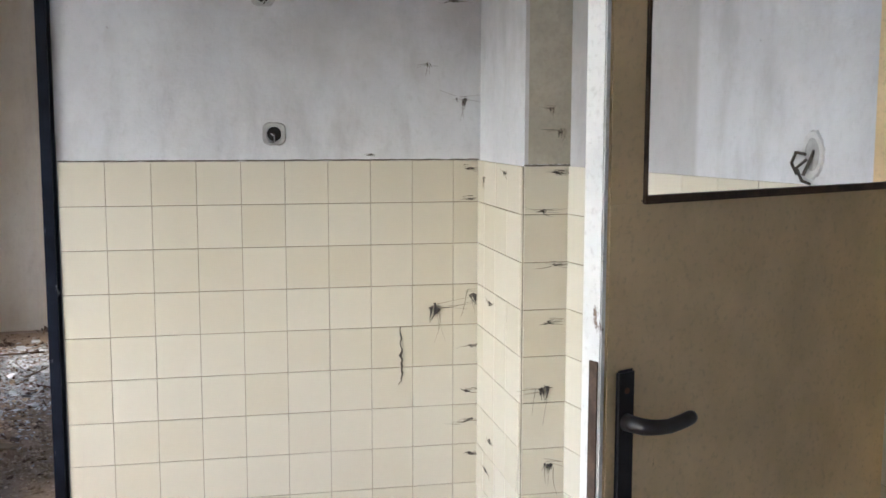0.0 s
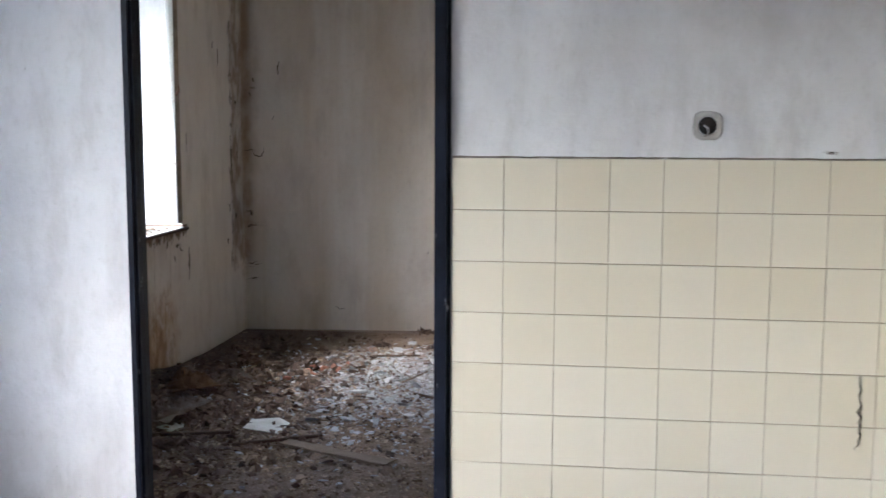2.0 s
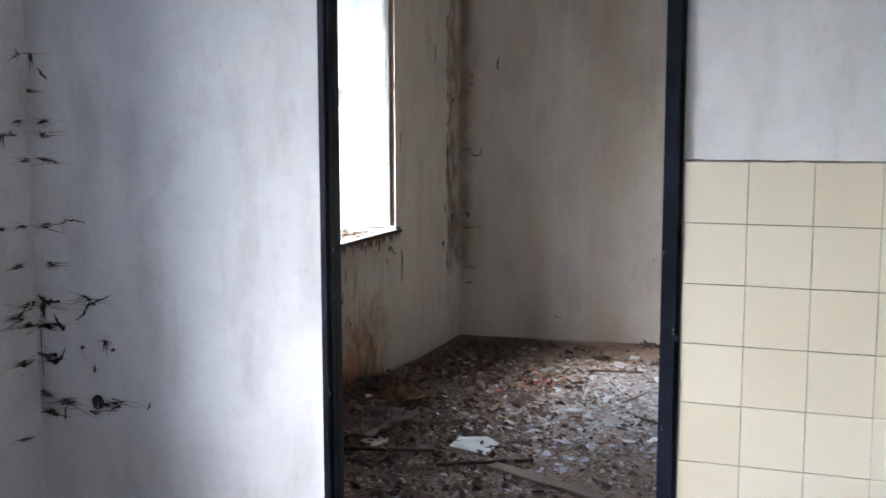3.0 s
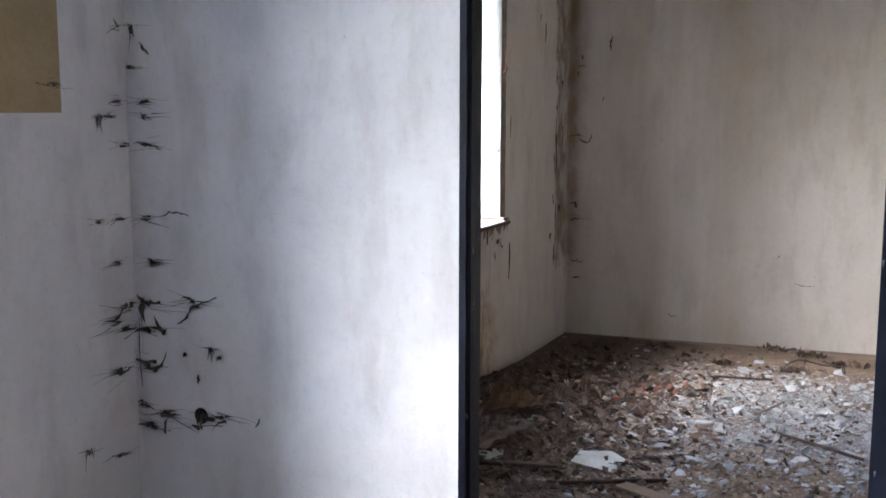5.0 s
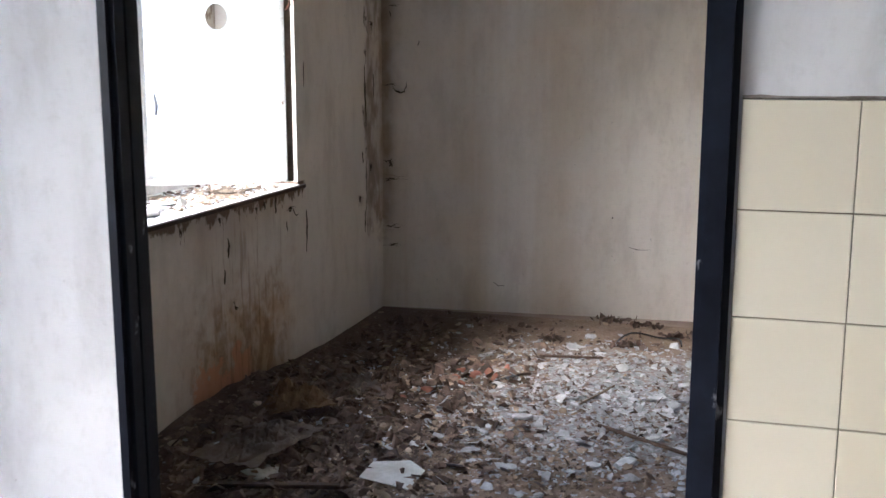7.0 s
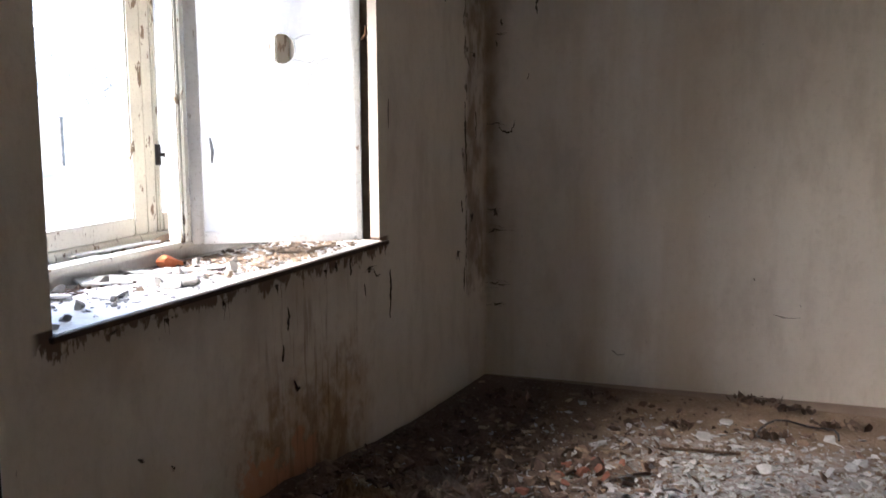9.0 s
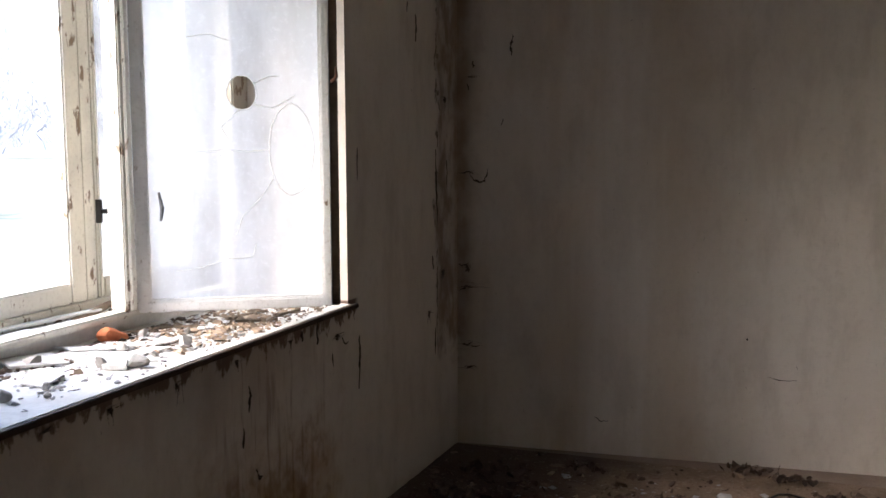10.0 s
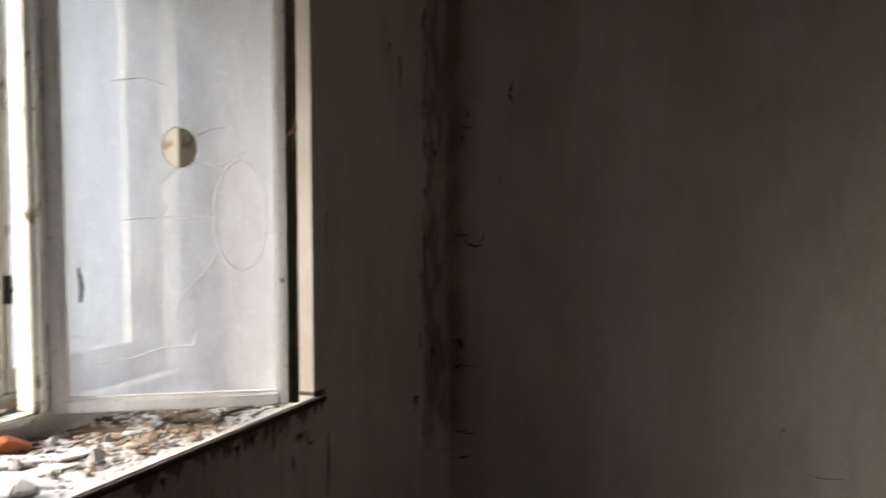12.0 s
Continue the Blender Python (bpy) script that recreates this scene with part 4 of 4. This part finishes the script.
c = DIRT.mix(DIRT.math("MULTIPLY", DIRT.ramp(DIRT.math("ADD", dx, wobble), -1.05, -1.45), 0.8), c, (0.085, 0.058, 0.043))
c = DIRT.mix(DIRT.math("MULTIPLY", DIRT.ramp(DIRT.noise(90, 5), 0.5, 0.7), 0.6), c, (0.10, 0.07, 0.05))
c = DIRT.mix(DIRT.math("MULTIPLY", DIRT.ramp(DIRT.noise(60, 5, shift=(5, 2, 0)), 0.58, 0.7), 0.5), c, (0.46, 0.41, 0.35))
dusty = DIRT.math("MULTIPLY", DIRT.around(DIRT.math("ADD", dx, wobble), -0.35, 0.45, 0.5), DIRT.around(DIRT.math("ADD", dy, wobble), 2.75, 0.45, 0.5))
c = DIRT.mix(DIRT.math("MULTIPLY", dusty, DIRT.math("MULTIPLY", DIRT.ramp(DIRT.noise(30, 5), 0.35, 0.6), 0.75)), c, (0.34, 0.335, 0.34))
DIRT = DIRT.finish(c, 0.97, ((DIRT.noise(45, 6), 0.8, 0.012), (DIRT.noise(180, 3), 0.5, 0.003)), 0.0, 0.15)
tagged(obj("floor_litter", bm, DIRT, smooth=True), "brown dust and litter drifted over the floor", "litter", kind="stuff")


def flakes(name, label, material, count, place, size, seed, thick=0.14, tilt=12, base=heap_z):
    """Many small broken flakes lying about, as one heap of stuff. place(r) gives x and y, or None."""
    r = random.Random(seed)
    verts, faces = [], []
    made = 0
    while made < count:
        at = place(r)
        if at is None:
            continue
        made += 1
        x, y = at
        s = size[0] * (size[1] / size[0]) ** (r.random() ** 1.8)
        n = r.choice((4, 5, 5, 6))
        h = s * thick * r.uniform(0.4, 1.2)
        m = pose(x, y, base(x, y) + h * 0.4 + 0.004, r.gauss(0, tilt), r.gauss(0, tilt), r.uniform(0, 360))
        ex = r.uniform(0.5, 1.0)
        ring0 = [(s * (0.7 + 0.5 * r.random()) * math.cos(i * math.tau / n), s * ex * (0.7 + 0.5 * r.random()) * math.sin(i * math.tau / n)) for i in range(n)]
        i0 = len(verts)
        for z, k in ((-h / 2, 1.0), (h / 2, 0.82)):
            for u, v in ring0:
                verts.append(m @ Vector((u * k, v * k, z + r.uniform(-0.15, 0.15) * h)))
        faces.append(tuple(range(i0 + n, i0 + 2 * n)))
        for i in range(n):
            j = (i + 1) % n
            faces.append((i0 + i, i0 + j, i0 + n + j, i0 + n + i))
    me = bpy.data.meshes.new(name)
    me.from_pydata(verts, [], faces)
    me.materials.append(material)
    return tagged(new(name, me), label, "rubble", kind="stuff")


def zone(cx, cy, sx, sy, x0=XW + 0.03, x1=1.4, y0=0.2, y1=4.05):
    def place(r):
        x, y = r.gauss(cx, sx), r.gauss(cy, sy)
        return (x, y) if x0 < x < x1 and y0 < y < min(y1, far_y(x) - 0.03) else None
    return place


flakes("plaster_flakes", "white plaster flakes strewn over the floor", WHITE_CHIP, 8500, zone(-0.35, 2.65, 0.50, 0.52, y1=3.75), (0.004, 0.026), 21, 0.2, 22)
flakes("plaster_flakes", "scattered white plaster flakes", WHITE_CHIP, 700, zone(-0.6, 2.2, 0.9, 0.9), (0.005, 0.028), 22)
flakes("brown_litter", "dark rotten litter along the outer wall", BROWN_CHIP, 4600, zone(-1.5, 2.1, 0.38, 0.7, x1=-0.7), (0.008, 0.05), 23, 0.2, 32)
flakes("brown_litter", "scattered dark chips and leaves", BROWN_CHIP, 3600, zone(-0.65, 2.3, 0.75, 0.8), (0.004, 0.024), 24, 0.2, 30)
flakes("tan_litter", "tan crumbs and chips on the floor", TAN_CHIP, 9000, zone(-0.6, 1.3, 0.8, 0.6), (0.003, 0.018), 25, 0.45, 22)
flakes("tan_litter", "tan chips strewn in the litter", TAN_CHIP, 1400, zone(-1.3, 2.1, 0.4, 0.8), (0.006, 0.03), 26, 0.3, 20)

flakes("curled_flakes", "curled grey paint flakes lying on the rubble", WHITE_CHIP, 220, zone(-0.4, 2.6, 0.55, 0.6, y1=3.8), (0.018, 0.046), 27, 0.09, 24, base=lambda a, b: heap_z(a, b) + 0.008)
flakes("curled_flakes", "curled dark brown bark and paint flakes", BROWN_CHIP, 170, zone(-1.0, 2.4, 0.55, 0.75), (0.014, 0.04), 28, 0.10, 34, base=lambda a, b: heap_z(a, b) + 0.010)


def lump(name, label, category, material, x, y, z, sx, sy, sz, seed, rot=0, group="", cuts=2):
    """A broken lump: a rounded block chipped by noise and cut by flat breaks, lying on its base."""
    r = random.Random(seed)
    bm = bmesh.new()
    bmesh.ops.create_icosphere(bm, subdivisions=2, radius=1.0)
    planes = [(Vector((r.gauss(0, 1), r.gauss(0, 1), r.gauss(0, 0.7))).normalized(), r.uniform(0.34, 0.62)) for i in range(10)]
    for v in bm.verts:
        p = v.co * (1 + 0.22 * noise.noise(v.co * 1.7 + Vector((seed, 0, 0))))
        for n, d in planes:
            over = p.dot(n) - d
            if over > 0:
                p -= n * over
        p.z = max(p.z, -0.55)
        v.co = Vector((p.x * sx, p.y * sy, (p.z + 0.55) * sz))
    ob = tagged(obj(name, bm, material), label, category, group=group)
    ob.matrix_basis = pose(x, y, z, 0, 0, rot)
    return ob


def slab(name, label, category, material, x, y, z, size, thick, seed, rot=0, tilt=0, n=6, ex=0.7, group=""):
    r = random.Random(seed)
    pts = [(size * (0.6 + 0.6 * r.random()) * math.cos(i * math.tau / n), size * ex * (0.6 + 0.6 * r.random()) * math.sin(i * math.tau / n)) for i in range(n)]
    bm = outline_sheet(pts, thick, lambda u, v, w: (u, v, w + 0.06 * size * noise.noise((u * 9, v * 9, seed))))
    bmesh.ops.bevel(bm, geom=list(bm.edges), offset=min(thick * 0.2, 0.002), segments=1, affect="EDGES")
    ob = tagged(obj(name, bm, material), label, category, group=group)
    ob.matrix_basis = pose(x, y, z, tilt, tilt * 0.5, rot)
    return ob


r = random.Random(31)
for i, (x, y) in enumerate([(-1.31, 2.73), (-0.99, 2.80), (-0.96, 3.54), (-0.72, 3.74), (-0.52, 1.91), (-0.45, 1.98), (-0.6, 1.86), (-0.35, 2.05), (-0.8, 2.4), (-0.62, 2.62), (-0.3, 2.8), (-0.15, 3.2), (-0.5, 3.2), (-1.15, 3.25), (-1.22, 3.1), (0.1, 2.6), (0.3, 3.0), (-0.9, 2.2)]):
    slab("plaster_fragment", "broken white plaster fragment on the littered floor", "plaster fragment", WHITE_CHIP, x, y, heap_z(x, y) + 0.008, r.uniform(0.025, 0.052), r.uniform(0.005, 0.011), 400 + i, r.uniform(0, 360), r.gauss(0, 8), group="plaster fragments on the floor")
for i, (x, y) in enumerate([(-1.12, 2.9), (-1.18, 2.84), (-1.06, 2.95), (-1.1, 3.02), (-1.2, 2.96), (-1.02, 2.86), (-1.25, 2.62), (-1.0, 3.05), (-1.32, 2.5), (-1.14, 2.76)]):
    lump("brick_fragment", "crumbled reddish brick fragment on the floor", "brick fragment", OLD_BRICK, x, y, heap_z(x, y) + 0.003, r.uniform(0.02, 0.05), r.uniform(0.02, 0.04), r.uniform(0.015, 0.03), 430 + i, r.uniform(0, 360), "brick fragments on the floor")
slab("paper_sheet", "soiled white paper sheet on the litter", "paper", PAPER, -1.09, 1.74, heap_z(-1.1, 1.74) + 0.016, 0.155, 0.003, 451, 20, 3, 5, 0.8)
slab("paper_sheet", "soiled pale paper scrap on the litter", "paper", PAPER, -1.5, 1.56, heap_z(-1.5, 1.56) + 0.01, 0.1, 0.003, 452, 60, 4, 5, 0.7)


def plank(name, label, x, y, length, width, thick, rot, material=WOOD, tilt=0):
    bm = boxes((-length / 2, length / 2, -width / 2, width / 2, 0, thick), bevel=min(thick, width) * 0.2)
    bmesh.ops.subdivide_edges(bm, edges=[e for e in bm.edges if e.calc_length() > length * 0.7], cuts=6)
    for v in bm.verts:
        v.co.y += 0.12 * width * noise.noise((v.co.x * 12, v.co.y * 30, rot))
    ob = tagged(obj(name, bm, material), label, "wood")
    ob.matrix_basis = pose(x, y, heap_z(x, y) + 0.012, 0, tilt, rot)
    return ob


plank("board", "thin pale board lying in the litter", -0.68, 1.36, 0.58, 0.075, 0.010, -24)
plank("stick", "dark broken stick lying on the floor", -0.98, 1.50, 0.42, 0.016, 0.014, 28, BEAD)
plank("stick", "thin broken stick among the flakes", -0.30, 2.25, 0.45, 0.014, 0.012, -32, BEAD)
plank("stick", "short broken stick near the wall", -0.75, 3.3, 0.30, 0.012, 0.010, 10, BEAD)
plank("stick", "dark lath half buried in litter", -1.45, 1.45, 0.5, 0.03, 0.014, 15, BEAD)
plank("stick", "thin twig on the plaster flakes", -0.55, 2.75, 0.32, 0.008, 0.008, 70, WOOD)


def crumple(name, label, category, material, x, y, sx, sy, sz, seed):
    bm = bmesh.new()
    bmesh.ops.create_grid(bm, x_segments=40, y_segments=40, size=1.0)
    for v in bm.verts:
        p = v.co.copy()
        d = min(1.0, p.length)
        f = noise.noise((p.x * 2.6 + seed, p.y * 2.6, 0)) + 1.1 * abs(noise.noise((p.x * 5, p.y * 5 + seed, 2))) - 0.7 * abs(noise.noise((p.x * 9 + seed, p.y * 9, 4)))
        edge = 1 + 0.25 * noise.noise((p.x * 3, p.y * 3, seed + 9))
        v.co = Vector((p.x * sx * edge, p.y * sy * edge, sz * max(0.03, (1 - d * d) * 0.7 + 0.45 * f * (1 - d ** 4))))
    ob = tagged(obj(name, bm, material), label, category)
    solid = ob.modifiers.new("thickness", "SOLIDIFY")
    solid.thickness = 0.003
    ob.matrix_basis = pose(x, y, heap_z(x, y) + 0.003, 0, 0, seed * 40)
    return ob


crumple("rag", "crumpled ochre rag on the dark litter", "rag", CLOTH, -1.62, 2.08, 0.13, 0.10, 0.09, 1)
SACK = simple("grey_sacking", (0.10, 0.075, 0.06), (0.16, 0.125, 0.10), 12, 1.0, 90)
crumple("sacking", "flat grey brown sacking on the litter", "sacking", SACK, -1.60, 1.72, 0.22, 0.13, 0.05, 2)
crumple("sacking", "flat grey sacking by the outer wall", "sacking", SACK, -1.56, 2.52, 0.17, 0.11, 0.04, 3)
for i, (x, y, w) in enumerate([(-0.65, 4.12, 0.14), (-1.33, 3.90, 0.09), (-1.72, 3.75, 0.14), (-1.74, 3.45, 0.12), (-0.48, 4.05, 0.1), (-0.3, 3.85, 0.12), (-0.9, 3.62, 0.09), (-0.55, 3.6, 0.1)]):
    ob = flakes("leaf_clump", "curled brown leaves heaped on the floor", BROWN_CHIP, 34, lambda q: (q.gauss(x, w * 0.5), min(q.gauss(y, w * 0.22), far_y(x) - 0.03)), (0.012, 0.035), 470 + i, 0.12, 45, base=lambda a, b: heap_z(a, b) + 0.012)
tagged(obj("wire", tube([(-0.42 + 0.16 * math.cos(a * 0.28), 3.62 + 0.18 * math.sin(a * 0.28), 0.03 + 0.012 * math.sin(a)) for a in range(14)], [0.005] * 14, 6), BAKELITE), "bent black cable on the dusty floor", "cable")

# ---- rubble on the window sill ----
SY = WZ0 + 0.0005
for i, (x, y, sx, sy, sz) in enumerate([(-2.06, 1.84, 0.040, 0.030, 0.032), (-2.14, 1.80, 0.036, 0.024, 0.026), (-2.08, 2.09, 0.036, 0.030, 0.030), (-2.11, 1.56, 0.018, 0.014, 0.014), (-2.12, 1.44, 0.035, 0.024, 0.022), (-2.06, 1.50, 0.013, 0.011, 0.010),
                                          (-2.22, 1.99, 0.030, 0.024, 0.022), (-2.10, 1.97, 0.022, 0.018, 0.016), (-2.33, 1.75, 0.040, 0.028, 0.028), (-2.35, 1.60, 0.030, 0.022, 0.022), (-2.3, 2.2, 0.03, 0.02, 0.02), (-2.2, 2.28, 0.024, 0.018, 0.018), (-2.05, 1.30, 0.026, 0.018, 0.016), (-2.02, 1.22, 0.03, 0.02, 0.018)]):
    lump("mortar_lump", "grey broken mortar lump on the window sill", "mortar lump", GREY_LUMP, x, y, SY, sx, sy, sz, 500 + i, i * 47, "rubble on the sill")
for i, (x, y, s, th) in enumerate([(-2.235, 1.91, 0.165, 0.010), (-2.33, 1.80, 0.12, 0.009), (-2.12, 1.83, 0.085, 0.014), (-2.30, 1.97, 0.12, 0.007), (-2.16, 2.00, 0.09, 0.006), (-2.20, 1.64, 0.10, 0.005), (-2.28, 2.05, 0.07, 0.008), (-2.17, 2.12, 0.06, 0.006), (-2.22, 1.70, 0.07, 0.006), (-2.3, 1.52, 0.08, 0.008), (-2.2, 2.42, 0.08, 0.006), (-2.28, 1.34, 0.07, 0.008)]):
    slab("plaster_slab", "white plaster slab lying on the window sill", "plaster slab", SILL_SLAB, x, y, SY + 0.006 * (i % 2), s, th, 520 + i, i * 63, 4 if i % 2 else 0, 5, 0.55, "plaster slabs on the sill")


def on_sill(cx, cy, sx, sy):
    def place(q):
        x, y = q.gauss(cx, sx), q.gauss(cy, sy)
        return (x, y) if -2.37 < x < XW - 0.01 and WY0 + 0.02 < y < WY1 - 0.02 else None
    return place


flat = lambda a, b: WZ0 - 0.003
flakes("sill_crumbs", "tan crumbs and splinters on the window sill", TAN_CHIP, 900, on_sill(-2.14, 2.45, 0.10, 0.24), (0.004, 0.022), 541, 0.4, 20, flat)
flakes("sill_crumbs", "white crumbs on the window sill", WHITE_CHIP, 500, on_sill(-2.18, 2.0, 0.14, 0.45), (0.003, 0.016), 542, 0.4, 15, flat)
flakes("sill_crumbs", "dark crumbs along the inner window frame", BROWN_CHIP, 500, on_sill(-2.36, 1.9, 0.05, 0.5), (0.004, 0.02), 543, 0.35, 20, flat)
middle = lambda a, b: WB - 0.003


def on_ledge(q):
    return q.uniform(-2.54, -2.45), q.uniform(WY0 + 0.05, 2.9)


flakes("ledge_crumbs", "dark grime and crumbs between the sashes", BROWN_CHIP, 420, on_ledge, (0.003, 0.014), 544, 0.4, 20, middle)
lump("brick_fragment", "orange brick fragment against the inner window frame", "brick fragment", BRICK, -2.35, 2.10, SY, 0.075, 0.038, 0.036, 560, 75)
lump("brick_fragment", "small orange brick piece between the sashes", "brick fragment", BRICK, -2.50, 2.33, WB + 0.0005, 0.03, 0.025, 0.026, 561, 10)
for i, (x, y, ln, rot) in enumerate([(-2.5, 1.85, 0.55, 88), (-2.47, 1.7, 0.45, 94), (-2.52, 2.05, 0.4, 85), (-2.49, 1.45, 0.4, 91)]):
    ob = plank("glass_strip", "long white painted splinter between the sashes", x, y, ln, 0.03, 0.007, rot, SASH_PAINT)
    ob.name = "painted_splinter"
    ob.matrix_basis = pose(x, y, WB + 0.001 + 0.0075 * i, 0, 0, rot)
for i, (x, y, ln, rot) in enumerate([(-2.34, 2.28, 0.22, 60), (-2.27, 2.36, 0.16, 20), (-2.2, 2.6, 0.12, 70), (-2.12, 2.52, 0.1, 30), (-2.08, 2.7, 0.12, 80)]):
    ob = plank("wood_splinter", "thin wood splinter on the window sill", x, y, ln, 0.012, 0.008, rot)
    ob.matrix_basis = pose(x, y, SY, 0, 0, rot)
ob = tagged(obj("twig", tube([(-2.50, 2.12, WB + 0.006), (-2.50, 2.2, WB + 0.012), (-2.51, 2.28, WB + 0.02), (-2.52, 2.33, WB + 0.025)], [0.006, 0.011, 0.013, 0.010], 7), TAN_CHIP), "curled tan root or twig between the sashes", "twig")

# ---- tiles of the dado, one by one ----
def tile_mesh(w, h):
    bm = boxes((-w / 2, w / 2, -0.006, 0.0, -h / 2, h / 2))
    front = [e for e in bm.edges if all(v.co.y < -0.003 for v in e.verts)]
    bmesh.ops.bevel(bm, geom=front, offset=0.0009, segments=1, affect="EDGES")
    me = bpy.data.meshes.new("tile")
    bm.to_mesh(me)
    bm.free()
    me.materials.append(GLAZE)
    return me


TILE_MESHES = {}


def lay(parent, x0, y0, angle, length, first=TILE):
    """Rows of tiles from (x0, y0) along a wall that runs at angle, from the dado's top down."""
    r = random.Random(int(x0 * 100) + 50)
    ca, sa = math.cos(radians(angle)), math.sin(radians(angle))
    u, width = 0.0, first
    while u < length - 0.012:
        w = min(width, length - u)
        for row in range(10):
            top = TILE_TOP - row * TILE
            h = min(TILE, top)
            if h < 0.02:
                continue
            key = (round(w, 3), round(h, 3))
            if key not in TILE_MESHES:
                TILE_MESHES[key] = tile_mesh(w - 0.0014, h - 0.0020)
            ob = new("tile", TILE_MESHES[key])
            mid = u + w / 2
            off = 0.004 + r.uniform(-0.0006, 0.0006)
            ob.matrix_basis = pose(x0 + ca * mid + sa * off, y0 + sa * mid - ca * off, top - h / 2, r.gauss(0, 0.25), 0, angle + r.gauss(0, 0.2))
            ob.parent = parent
        u += w
        width = TILE


def bed(name, x0, y0, angle, length):
    bm = boxes((0, length, -0.0045, -0.0005, 0, TILE_TOP - 0.002))
    ob = tagged(obj(name, bm, GROUT), "dark jointing behind the cream tiles", "tile bed", kind="structure")
    ob.matrix_basis = pose(x0, y0, 0, 0, 0, angle)
    return ob


RANG = math.degrees(math.atan2(RY1 - RY0, RX1 - RX0))
RLEN = math.hypot(RX1 - RX0, RY1 - RY0)
RUNS = [(wall_partition, DOOR_R + 0.004, 0.0, 0, XR - DOOR_R - 0.012, TILE), (wall_return, XR, -0.008, -90, 0.567, 0.10), (wall_return, XR - 0.003, YD, 0, RX0 - XR, TILE), (wall_right, RX0, RY0, RANG, RLEN, TILE)]
for i, (w, x0, y0, angle, length, first) in enumerate(RUNS):
    bed("trim_%d" % (i + 1), x0, y0, angle, length)
    lay(w, x0, y0, angle, length, first)
